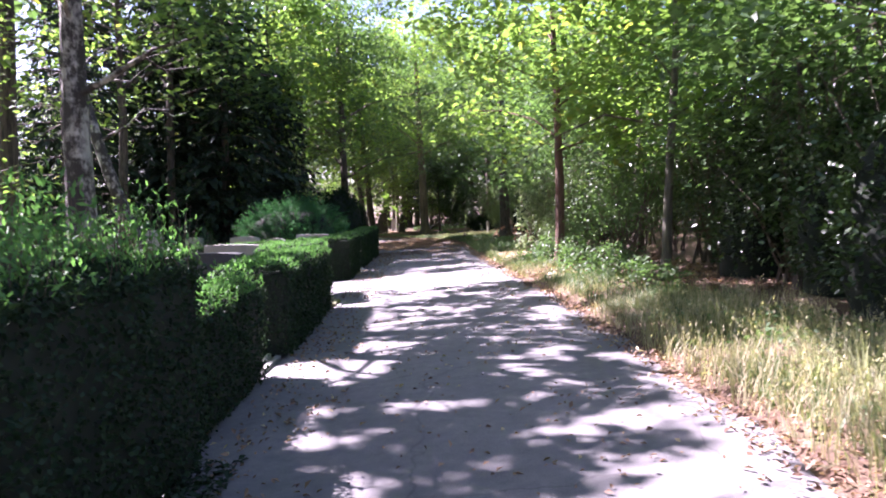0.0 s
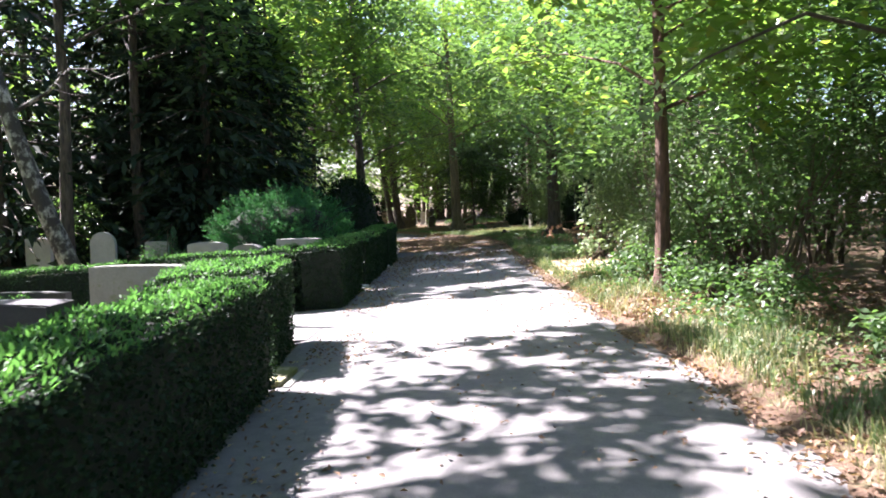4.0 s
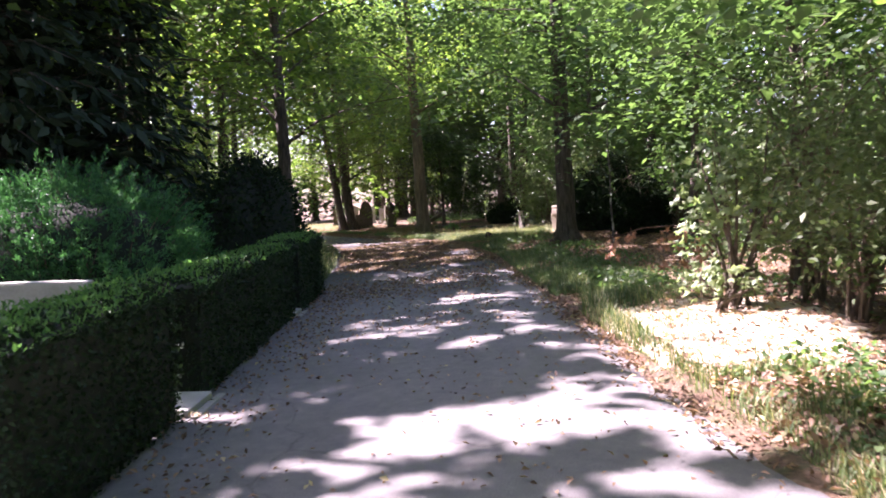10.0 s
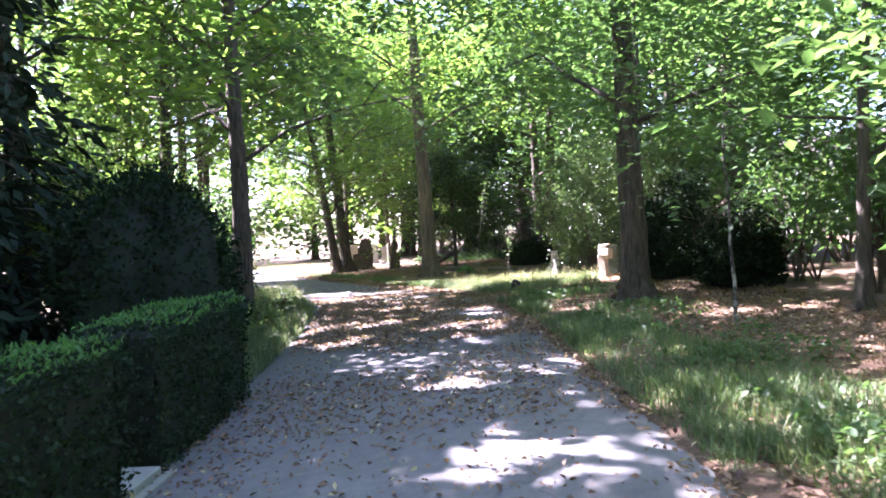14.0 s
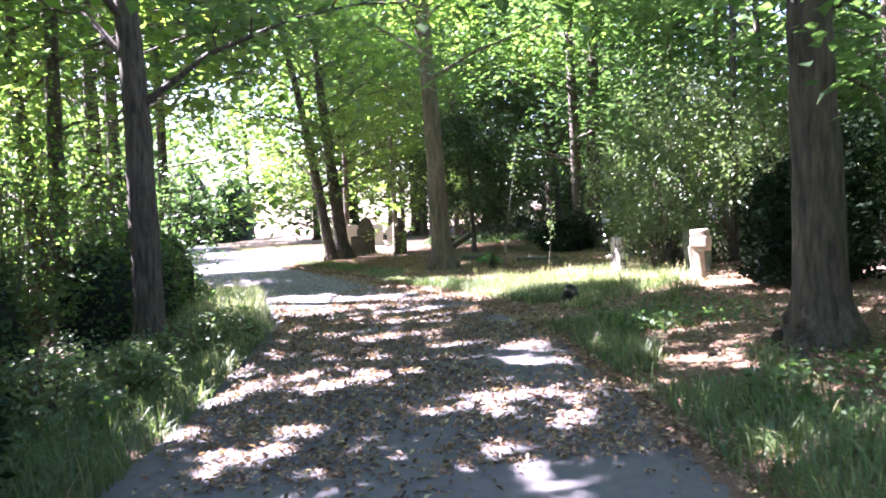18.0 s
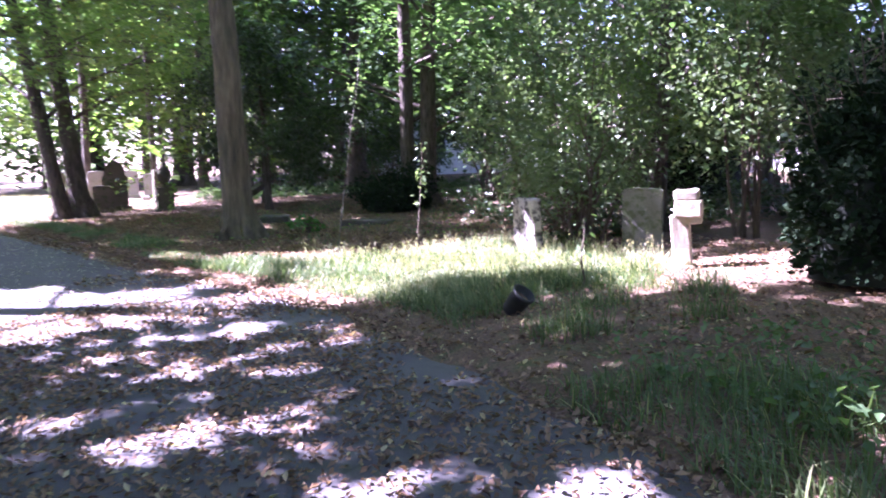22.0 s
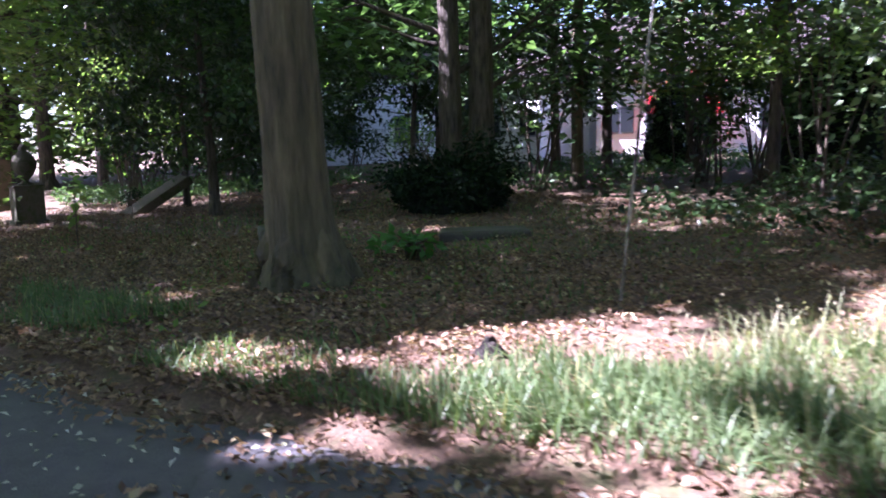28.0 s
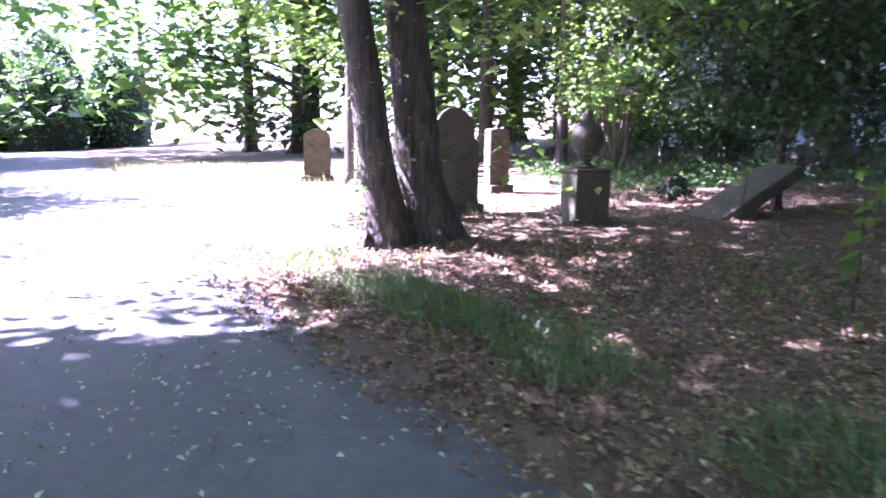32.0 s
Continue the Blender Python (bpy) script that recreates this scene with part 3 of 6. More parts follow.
def make_tree(name, x, y, h, r, lean=(0, 0), z0=3.0, spread=3.0, limbs=11, subs=4, sprays=260, per=34, size=0.1, mat=None, bark=None,
              label="", flat=0.7, spray=0.55, gaps=True, category="tree", rise=0.5, group="woodland trees", low=0.0, line=None, ztop=None, split=False):
    at = np.array([x, y, float(ground_z(x, y))])
    root = thing(name, at, label, category, group)
    line = trunk_line(min(h * 0.93, (ztop or 99) * 0.93), lean) if line is None else np.asarray(line, float)
    v, f = trunk_mesh(line, r)
    arr_part("trunk", v, f, bark or BARK_DARK, root, "", True)
    wood, ends = crown_pieces(line, r, z0, ztop or h, spread, limbs, subs, rise)
    if split:
        for i in range(limbs):
            v, f = join(wood[i * (subs + 1):(i + 1) * (subs + 1)])
            arr_part("limb", v, f, bark or BARK_DARK, root, "", True)
    else:
        v, f = join(wood)
        tagged(arr_part("branchwork", v, f, bark or BARK_DARK, root, "", True), kind="stuff")
    c = ends[rng.integers(0, len(ends), sprays)] + rng.normal(0, 1, (sprays, 3)) * (spread * 0.13, spread * 0.13, spread * 0.11)
    c[:, 2] -= np.abs(rng.normal(0, low, sprays)) if low else 0
    p = np.repeat(c, per, 0)
    q = rng.normal(0, 1, p.shape) * (spray * 0.6, spray * 0.6, spray * 0.22)
    p = p + q
    p[:, 2] -= 0.12 * (q[:, 0] ** 2 + q[:, 1] ** 2) / max(spray, 0.1)
    p = p[p[:, 2] > 0.25]
    if gaps:
        p = p[~sunlit(p + at)]
    if len(p) < 30:
        p = c[:30]
    v, f = leaves(p, size, size * 0.62, flat, None, 0.15, 0.25)
    arr_part("crown", v, f, mat or LEAF_MID, root)
    return root


def make_conifer(name, x, y, h, r, spread, mat, label, tiers=26, size=0.17, base=0.4, gaps=True):
    """A dark evergreen with drooping boughs from the ground up."""
    at = np.array([x, y, float(ground_z(x, y))])
    root = thing(name, at, label, "conifer", "woodland trees")
    line = trunk_line(h, (0, 0), 0.03)
    v, f = trunk_mesh(line, r, 0.1, 4)
    arr_part("trunk", v, f, BARK_DARK, root, "", True)
    wood, pts, axes_ = [], [], []
    for i in range(tiers):
        q = i / tiers
        z = base + (h - base - 0.3) * q
        for k in range(6):
            a = i * 1.1 + k * 1.047 + rng.uniform(-0.25, 0.25)
            reach = spread * (1 - q) ** 0.45 * rng.uniform(0.75, 1.1) + 0.2
            d = np.array([math.cos(a), math.sin(a), 0])
            b = np.array([[0, 0, z], *(d * reach * t + (0, 0, z - 0.28 * reach * t * t + 0.1 * t) for t in (0.5, 1.0))])
            wood.append(tube(b, [0.035, 0.022, 0.006], 4))
            n = int(10 + (46 if q < 0.35 else 27) * reach)
            t = rng.uniform(0.12, 1, n)
            pp = np.stack([np.interp(t, [0, 0.5, 1], b[:, j]) for j in range(3)], 1)
            side = rng.normal(0, 1, n)[:, None] * np.array([-d[1], d[0], 0]) * 0.26 * (0.4 + reach * 0.22)
            pts.append(pp + side + rng.normal(0, 0.05, (n, 3)))
            axes_.append(np.tile(d, (n, 1)) + side * 1.5 + (0, 0, -0.5))
    v, f = join(wood)
    tagged(arr_part("branchwork", v, f, BARK_DARK, root), kind="stuff")
    p, ax = np.concatenate(pts), np.concatenate(axes_)
    if gaps:
        keep = ~sunlit(p + at)
        p, ax = p[keep], ax[keep]
    v, f = leaves(p, size * 1.5, size * 0.5, 0.35, ax, 0.1, 0.2)
    arr_part("needles", v, f, mat, root)
    return root


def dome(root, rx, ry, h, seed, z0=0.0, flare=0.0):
    """A solid near-black shell whose colour stands for the shade inside a dense bush."""
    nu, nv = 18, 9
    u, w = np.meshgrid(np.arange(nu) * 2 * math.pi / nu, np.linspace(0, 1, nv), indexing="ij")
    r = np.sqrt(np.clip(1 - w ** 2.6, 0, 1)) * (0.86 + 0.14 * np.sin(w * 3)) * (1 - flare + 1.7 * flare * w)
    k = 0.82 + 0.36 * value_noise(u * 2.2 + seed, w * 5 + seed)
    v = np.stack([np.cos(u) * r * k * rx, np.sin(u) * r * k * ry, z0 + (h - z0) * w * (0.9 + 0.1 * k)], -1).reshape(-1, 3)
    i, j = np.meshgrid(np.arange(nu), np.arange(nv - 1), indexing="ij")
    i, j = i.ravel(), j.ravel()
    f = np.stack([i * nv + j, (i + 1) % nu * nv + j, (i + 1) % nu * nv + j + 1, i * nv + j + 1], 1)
    arr_part("shade_core", v, f, HEDGE_CORE, root, "", True)

    def skin(n, out):
        """Points on the outside of the bush and their outward ways."""
        a, q = rng.uniform(0, 2 * math.pi, n), rng.random(n) ** 0.8
        rr = np.sqrt(np.clip(1 - q ** 2.6, 0, 1)) * (0.86 + 0.14 * np.sin(q * 3)) * (1 - flare + 1.7 * flare * q)
        kk = 0.82 + 0.36 * value_noise(a * 2.2 + seed, q * 5 + seed)
        p = np.stack([np.cos(a) * rr * kk * rx, np.sin(a) * rr * kk * ry, z0 + (h - z0) * q * (0.9 + 0.1 * kk)], 1)
        d = unit(np.stack([np.cos(a) * rr, np.sin(a) * rr, 0.15 + q ** 2 * 0.9], 1))
        lump = value_noise(a * 5 + 2 * seed, q * 9) ** 1.5
        return p + d * (rng.uniform(-0.02, 1, n) * out * (0.25 + lump))[:, None], d
    return skin


def make_shrub(name, x, y, rad, h, n, size, mat, label, stems=9, hollow=0.35, gaps=False, flat=0.35, z0=0.05, category="shrub", wide=None, group="undergrowth", wood=None, spiky=0.0, lumps=22, core=0.0, lobes=False):
    """Stems from the ground and clumps of leaves on an uneven dome."""
    at = np.array([x, y, float(ground_z(x, y))])
    root = thing(name, at, label, category, group)
    w2 = rad if wide is None else wide
    pieces, c = [], []
    for i in range(stems):
        a = rng.uniform(0, 2 * math.pi)
        k = rng.uniform(0.25, 0.95)
        e = np.array([math.cos(a) * rad * k, math.sin(a) * w2 * k, h * rng.uniform(0.7, 0.98) * math.sqrt(max(0.08, 1 - 0.6 * k * k))])
        s = rng.normal(0, 0.12 * min(rad, 1), 3) * (1, 1, 0)
        m = s + (e - s) * 0.5 + (0, 0, h * 0.08) + rng.normal(0, 0.06, 3)
        pieces.append(tube([s - (0, 0, 0.05), s + (e - s) * 0.22 + (0, 0, 0.05), m, e], [0.028, 0.022, 0.015, 0.004], 5))
        for t in (0.6, 0.8):
            b = m + (e - m) * t
            pieces.append(tube([b, b + rng.normal(0, 0.22, 3) * rad], [0.008, 0.003], 4))
    v, f = join(pieces)
    tagged(arr_part("stemwork", v, f, wood or TWIG, root), kind="stuff")
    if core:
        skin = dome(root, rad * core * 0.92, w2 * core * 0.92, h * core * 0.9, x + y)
    d = unit(rng.normal(size=(lumps, 3)) * (1, 1, 0.8))
    d[:, 2] = np.abs(d[:, 2]) * 1.2 - 0.25
    rr = rng.uniform(0.45, 0.95, (lumps, 1))
    c = d * rr * (rad, w2, h * 0.55) + (0, 0, h * 0.42)
    k = n // lumps
    p = np.repeat(c, k, 0)
    off = unit(rng.normal(size=p.shape)) * rng.uniform(hollow, 1, (len(p), 1)) ** 0.6
    p = p + off * (rad * 0.36, w2 * 0.36, h * 0.2)
    ax = off * (1, 1, 0.6) + (0, 0, spiky)
    if core:
        sp, sd = skin(int(n * 0.75), 0.2 * rad)
        p, ax = np.concatenate([p[:n // 3], sp]), np.concatenate([ax[:n // 3], sd + (0, 0, spiky)])
    keep = (p[:, 2] > z0)
    if gaps:
        keep &= ~sunlit(p + at)
    if lobes:
        v, f = lobed_leaves(p[keep], size, ax[keep] * (0.5, 0.5, 0.2) + (-0.25, -0.25, 0.75))
    else:
        v, f = leaves(p[keep], size, size * (0.55 if spiky < 0.5 else 0.11), flat, ax[keep], 0.15, 0.1)
    arr_part("foliage", v, f, mat, root)
    return root


# trees that stand along the lane
NEAR = dict(split=True, ztop=8.5)
make_tree("slender_tree", 2.58, 16.5, 13, 0.115, (-0.01, 0), 2.3, 3.0, 13, 4, 300, 30, 0.19, LEAF_BRIGHT, BARK_RED, "slender reddish-barked tree with bright green leaves beside the lane", spray=0.6, low=0.3, **NEAR)
make_tree("slender_tree", 3.78, 12.6, 11, 0.085, (0.012, -0.02), 2.6, 2.6, 11, 4, 230, 28, 0.19, LEAF_BRIGHT, BARK_OLIVE, "thin grey-brown sapling tree at the thicket's edge", low=0.3, **NEAR)
make_tree("oak_tree", -4.85, 35.8, 15, 0.21, (0.012, 0), 3.2, 4.2, 16, 4, 460, 30, 0.2, LEAF_MID, BARK_DARK, "tall dark-trunked tree past the hedge's end", spray=0.6, low=0.3, split=True, ztop=14)
make_tree("oak_tree", 2.68, 32.9, 15, 0.24, (-0.025, 0), 2.6, 3.7, 13, 4, 320, 32, 0.17, LEAF_MID, BARK_DARK, "stout dark-trunked tree on leaf-strewn ground", spray=0.6, low=0.3, split=True, ztop=12)
make_tree("beech_tree", -1.22, 45.1, 16, 0.27, (-0.06, 0), 4.6, 5.2, 17, 4, 720, 32, 0.18, LEAF_BRIGHT, BARK_GREY, "large beech with a smooth grey trunk and flared roots", spray=0.6, low=0.3, split=True, ztop=14)
limes = [make_tree("lime_tree", -5.66, 53.05, 13, 0.2, (-0.13, 0.0), 2.2, 4.6, 17, 4, 600, 36, 0.14, LEAF_BRIGHT, BARK_DARK, "leaning trunk of a twin-stemmed lime with shaggy bark", low=0.5, split=True, ztop=13)]
limes.append(make_tree("lime_tree", -5.22, 53.3, 14, 0.26, (-0.1, 0.01), 2.3, 4.6, 17, 4, 600, 36, 0.14, LEAF_BRIGHT, BARK_DARK, "thicker trunk of a twin-stemmed lime with shaggy bark", low=0.5, split=True, ztop=13))
for root, r, lean in zip(limes, (0.2, 0.26), (-0.13, -0.1)):
    n = 130
    z = rng.uniform(0.15, 3.2, n)
    a = rng.normal(math.pi * 1.15, 0.7, n)
    k = r * (1.06 + 0.5 * np.exp(-z / 0.25)) - 0.02 * z
    p = np.stack([lean * z + np.cos(a) * k, np.sin(a) * k, z], 1)
    v, f = leaves(p, 0.07, 0.045, 0.3, np.stack([np.cos(a), np.sin(a), -0.6 * np.ones(n)], 1), 0.2)
    tagged(arr_part("trunk_ivy", v, f, LEAF_GREY, root, "small leafy shoots on the trunk"), kind="stuff")
make_tree("oak_tree", 3.3, 59.6, 14, 0.42, (-0.01, 0), 1.7, 4.0, 14, 4, 330, 32, 0.2, LEAF_HOLLY, BARK_DARK, "massive dark tree among the graves", low=0.3, gaps=False, **NEAR)
make_tree("holly_tree", -0.38, 52.3, 6.5, 0.085, (0.0, 0.0), 0.85, 1.9, 16, 4, 380, 32, 0.1, LEAF_HOLLY, BARK_DARK, "dark glossy holly with a thin trunk", flat=0.3, spray=0.4, category="holly", low=0.12, gaps=False, ztop=5.5, split=True, rise=0.35)
make_tree("holly_tree", -0.4, 54.75, 6, 0.06, (0.03, 0.0), 1.15, 2.0, 15, 4, 330, 30, 0.11, LEAF_HOLLY, BARK_DARK, "second holly with a thin crooked trunk beside a toppled stone", flat=0.3, spray=0.4, category="holly", low=0.1, gaps=False, ztop=5.5, split=True, rise=0.3)
make_tree("holly_tree", 5.1, 55.5, 6, 0.08, (0.0, 0.0), 1.3, 2.2, 14, 4, 520, 30, 0.12, LEAF_HOLLY, BARK_DARK, "third holly with a dark rounded crown in the wood", flat=0.3, spray=0.4, category="holly", low=0.1, gaps=False, ztop=5.5, split=True, rise=0.3)
make_tree("birch_tree", -17.4, 61.6, 9, 0.13, (-0.03, 0), 3.0, 2.4, 9, 3, 140, 26, 0.16, LEAF_MID, BARK_BIRCH, "birch with a white-flecked trunk beside the sunny lane", category="birch", gaps=False, ztop=8)
make_tree("birch_tree", -4.9, 9.95, 14, 0.225, (-0.012, 0), 3.2, 3.2, 12, 4, 240, 32, 0.13, LEAF_BRIGHT, BARK_BIRCH, "mature birch with black-fissured white bark behind the hedge", category="birch", ztop=10, split=True)
make_tree("birch_tree", -8.65, 20.7, 12, 0.21, (-0.25, 0.0), 4.0, 2.8, 10, 4, 150, 30, 0.13, LEAF_BRIGHT, BARK_BIRCH, "leaning white birch among the gravestones", category="birch", split=True,
          line=[(0.55 - 0.47 * z + 0.02 * z * z, 0, z) for z in np.linspace(0, 11, 12)])

# trees deeper in the wood: place, trunk and leaf kind
WOOD = [(5.3, 20.5, 0.12, 0), (6.8, 15, 0.14, 1), (5.6, 26.2, 0.13, 0), (7.4, 31, 0.16, 1), (4.7, 29.6, 0.09, 0), (6.3, 38, 0.18, 1), (9.0, 42.5, 0.2, 1), (10, 49, 0.2, 2),
        (3.0, 49.9, 0.2, 1), (3.47, 49.75, 0.23, 1), (5.6, 7.6, 0.1, 1), (7.4, 3.4, 0.12, 1), (5.4, 1.0, 0.1, 1), (8.4, 23, 0.15, 1), (9.5, 10, 0.14, 1), (-9.3, 12.4, 0.17, 0), (-11.5, 6, 0.16, 0),
        (-6.8, 3.4, 0.17, 1), (-6.0, -3, 0.16, 1), (-14, 17, 0.18, 0), (-17, 26, 0.2, 1), (-8.6, 39.6, 0.2, 1), (-9.6, 43.6, 0.17, 1), (-13.2, 47.6, 0.18, 0), 
        (-2.6, 68, 0.24, 1), (9, 61, 0.22, 1), (7.6, 57, 0.16, 2), (-17.8, 56.5, 0.1, 0), (-20.0, 61, 0.12, 0), (-22.5, 64, 0.12, 1), (6.2, 50.6, 0.12, 2), (7.6, 47.3, 0.1, 1), (5.0, 41.6, 0.1, 1), (-21, 66, 0.16, 1), (-24.2, 78, 0.15, 1), (-23.5, 70, 0.14, 0), (-25.5, 74.5, 0.15, 1), (-18.6, 58.4, 0.1, 1), (-21.5, 62.6, 0.1, 1),
        (3.9, 23.5, 0.07, 0), (4.4, 18.3, 0.06, 1), (4.9, 10.2, 0.06, 0), (12.5, 54, 0.16, 2), (8.2, 52, 0.12, 1), (7.0, 45, 0.12, 1), (-15.0, 42, 0.15, 1), (11, 45, 0.14, 1), (13.5, 49.5, 0.15, 1), (9.5, 55.5, 0.13, 2)]
LOOKS = {0: (LEAF_BRIGHT, BARK_DARK, "tall woodland tree with light green leaves"), 1: (LEAF_MID, BARK_DARK, "tall woodland tree with mid green leaves"),
         2: (LEAF_MID, BARK_GREY, "grey-trunked tree in deep shade")}
for x, y, r, k in WOOD:
    mat, bark, label = LOOKS[k if y > 44 or k != 0 or x < -5 else 1]
    edge_wood = x < -15 and y > 50
    slim = r < 0.08
    far_off = y > 41 or x > 7.5 or x < -11
    tall = y > 40
    make_tree("woodland_tree", x, y, 9 if slim else (17 if tall else 13), r, (rng.uniform(-0.02, 0.02), rng.uniform(-0.02, 0.02)), 1.7, 1.9 if slim else (4.0 if tall else 3.3), 15 if tall else 12, 3,
              110 if slim else (280 if tall else 220), (24 if x < -8 else 19) if far_off else 32, 0.3 if y > 58.5 and x > -15 else (0.15 if x < -8 else 0.24 if far_off else 0.16), mat, bark, label, spray=0.7, low=0.45, gaps=not edge_wood, ztop=7 if slim else (9 if edge_wood else 14 if tall else 8.5))

# tall crowns added to the sunward side to cast shade, leafy above head height only
for x, y in ((-7.7, 13.0), (-7.2, 6.6), (-10.6, 24.2), (-6.6, 0.4), (-9.9, 26.8), (-8.8, 43.2)):
    make_tree("shade_canopy_tree", x, y, 17, 0.18, (0.0, 0.0), 6.0, 5.4, 16, 4, 560, 26, 0.26, LEAF_MID, BARK_DARK, "tall tree added so that its wide high crown shades the lane", spray=0.65, low=0.3, ztop=15)
for x, y, r in ((-10.4, 46.2, 0.16), (-11.5, 39.5, 0.15), (-7.5, 32.3, 0.16), (-7.4, 38.2, 0.16)):
    make_tree("shade_canopy_tree", x, y, 15, r, (0.0, 0.0), 4.6, 3.9, 14, 4, 400, 26, 0.26, LEAF_BRIGHT, BARK_DARK, "tall tree added for its high leafy crown, which shades the lane", spray=0.6, low=0.3, ztop=12)
# more added crowns, mostly above the view, to darken the wood's floor
for x, y in ((-1.2, 63.8), (3.4, 64.6), (-4.6, 66.5), (7.4, 56.4), (-6.4, 61.2)):
    make_tree("shade_canopy_tree", x, y, 17, 0.15, (0.0, 0.0), 5.4, 6.4 if x < -5 else 5.0, 15, 4, 800 if x < -5 else 520, 26, 0.26, LEAF_MID, BARK_DARK, "tall tree added so that its high crown darkens the wood", spray=0.65, low=0.5, ztop=14)
for x, y in ((-10.9, 51.0), (-13.4, 51.4), (-9.9, 48.4)):
    make_tree("shade_canopy_tree", x, y, 18, 0.17, (0.02, 0.0), 6.5, 4.4, 15, 4, 460, 26, 0.28, LEAF_MID, BARK_DARK, "tall tree added to cast shade, its high crown arching over the lane", spray=0.6, low=0.3, ztop=15)

# dark evergreens behind the graves
for x, y, h, sp in ((-8.3, 28.0, 12, 2.9), (-11.6, 31.5, 13, 3.3), (-12.6, 24.6, 13, 3.3), (-14.5, 29, 13, 3.2), (-10.6, 28.4, 14, 3.2), (-11.4, 35.0, 12, 2.4)):
    make_conifer("cypress_tree", x, y, h, 0.2, sp, LEAF_CYPRESS, "tall dark evergreen with drooping boughs behind the graves", 22, 0.24)

# ---------------- hedges ----------------
def make_hedge(x0, x1, y0, y1, h, label, shaggy=0.0, new_growth=0.5, skew=0.0, dens=1500):
    """A clipped box with a near-black core for inner shade and a skin of small leaves. skew: how far its faces shift in
    x from y0 to y1.
    """
    root = thing("hedge", ((x0 + x1) / 2, (y0 + y1) / 2, lie((x0 + x1) / 2, y0)), label, "hedge", "clipped hedges")
    cx, cy = (x0 + x1) / 2, (y0 + y1) / 2
    lx, ly = (x1 - x0) / 2, (y1 - y0) / 2
    sk = lambda yy: skew * (yy / max(2 * ly, 0.1))

    def outer(n, side):
        """Points and outward ways on one face of the box."""
        u, w = rng.uniform(-1, 1, n), rng.uniform(0, 1, n)
        if side == "top":
            y = u * ly
            x = rng.uniform(-1, 1, n) * lx
            z = np.full(n, h)
            d = np.tile((0, 0, 1.0), (n, 1))
        elif side in ("east", "west"):
            s = 1 if side == "east" else -1
            y, z = u * ly, w * h
            x = np.full(n, s * lx)
            d = np.tile((s * 1.0, 0, 0), (n, 1))
        else:
            s = 1 if side == "north" else -1
            x, z = u * lx, w * h
            y = np.full(n, s * ly)
            d = np.tile((0, s * 1.0, 0), (n, 1))
        p = np.stack([x, y, z], 1)
        lump = 0.07 * (value_noise(3 * (p[:, 1] + cy) + 5, 3 * p[:, 2] + 3 * p[:, 0]) - 0.5)
        edge_in = 0.06 * ((np.abs(p[:, 0]) > lx - 0.08).astype(float) * (p[:, 2] > h - 0.1))
        p = p + d * (lump[:, None] + rng.normal(0, 0.018, (n, 1)))
        p[:, 2] -= edge_in
        p[:, 0] += sk(p[:, 1])
        p[:, 2] += 0.073 * p[:, 0]
        return p, d

    # inner body, a little smaller, with an uneven skin; near-black to stand for inner shade
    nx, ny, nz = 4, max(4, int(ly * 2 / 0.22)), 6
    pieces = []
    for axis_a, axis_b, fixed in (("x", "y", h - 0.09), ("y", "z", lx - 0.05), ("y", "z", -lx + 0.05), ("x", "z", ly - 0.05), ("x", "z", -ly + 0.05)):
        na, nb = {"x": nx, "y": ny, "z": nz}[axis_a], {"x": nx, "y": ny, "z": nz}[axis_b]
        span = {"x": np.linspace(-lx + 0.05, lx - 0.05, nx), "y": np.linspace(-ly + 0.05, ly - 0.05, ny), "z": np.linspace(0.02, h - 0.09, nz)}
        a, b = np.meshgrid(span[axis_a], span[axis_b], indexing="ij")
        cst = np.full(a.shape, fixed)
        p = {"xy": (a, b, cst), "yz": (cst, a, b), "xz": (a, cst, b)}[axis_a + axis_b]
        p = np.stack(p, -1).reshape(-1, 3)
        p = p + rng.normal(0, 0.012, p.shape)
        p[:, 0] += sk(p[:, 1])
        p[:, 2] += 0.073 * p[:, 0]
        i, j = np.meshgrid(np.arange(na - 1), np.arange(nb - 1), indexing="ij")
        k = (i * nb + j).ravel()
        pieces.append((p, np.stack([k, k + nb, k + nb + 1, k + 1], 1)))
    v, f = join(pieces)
    arr_part("shade_core", v, f, HEDGE_CORE, root)
    ps, ds = [], []
    for side, area in (("top", 6.4 * lx * ly), ("east", 2 * ly * h), ("west", 2 * ly * h * 0.08), ("south", 2 * lx * h), ("north", 2 * lx * h * 0.1)):
        p, d = outer(int(area * dens), side)
        ps.append(p)
        ds.append(d)
    p, d = np.concatenate(ps), np.concatenate(ds)
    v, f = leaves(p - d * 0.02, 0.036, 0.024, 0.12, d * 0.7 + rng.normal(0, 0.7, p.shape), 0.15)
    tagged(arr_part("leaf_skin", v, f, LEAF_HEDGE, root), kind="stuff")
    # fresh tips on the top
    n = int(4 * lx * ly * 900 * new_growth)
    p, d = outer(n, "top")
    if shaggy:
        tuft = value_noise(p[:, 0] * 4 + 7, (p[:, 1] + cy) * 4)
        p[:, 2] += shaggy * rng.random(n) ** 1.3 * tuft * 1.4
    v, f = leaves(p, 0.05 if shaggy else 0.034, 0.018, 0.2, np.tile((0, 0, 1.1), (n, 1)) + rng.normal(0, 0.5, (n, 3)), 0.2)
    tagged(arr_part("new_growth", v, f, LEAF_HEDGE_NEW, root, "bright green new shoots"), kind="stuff")
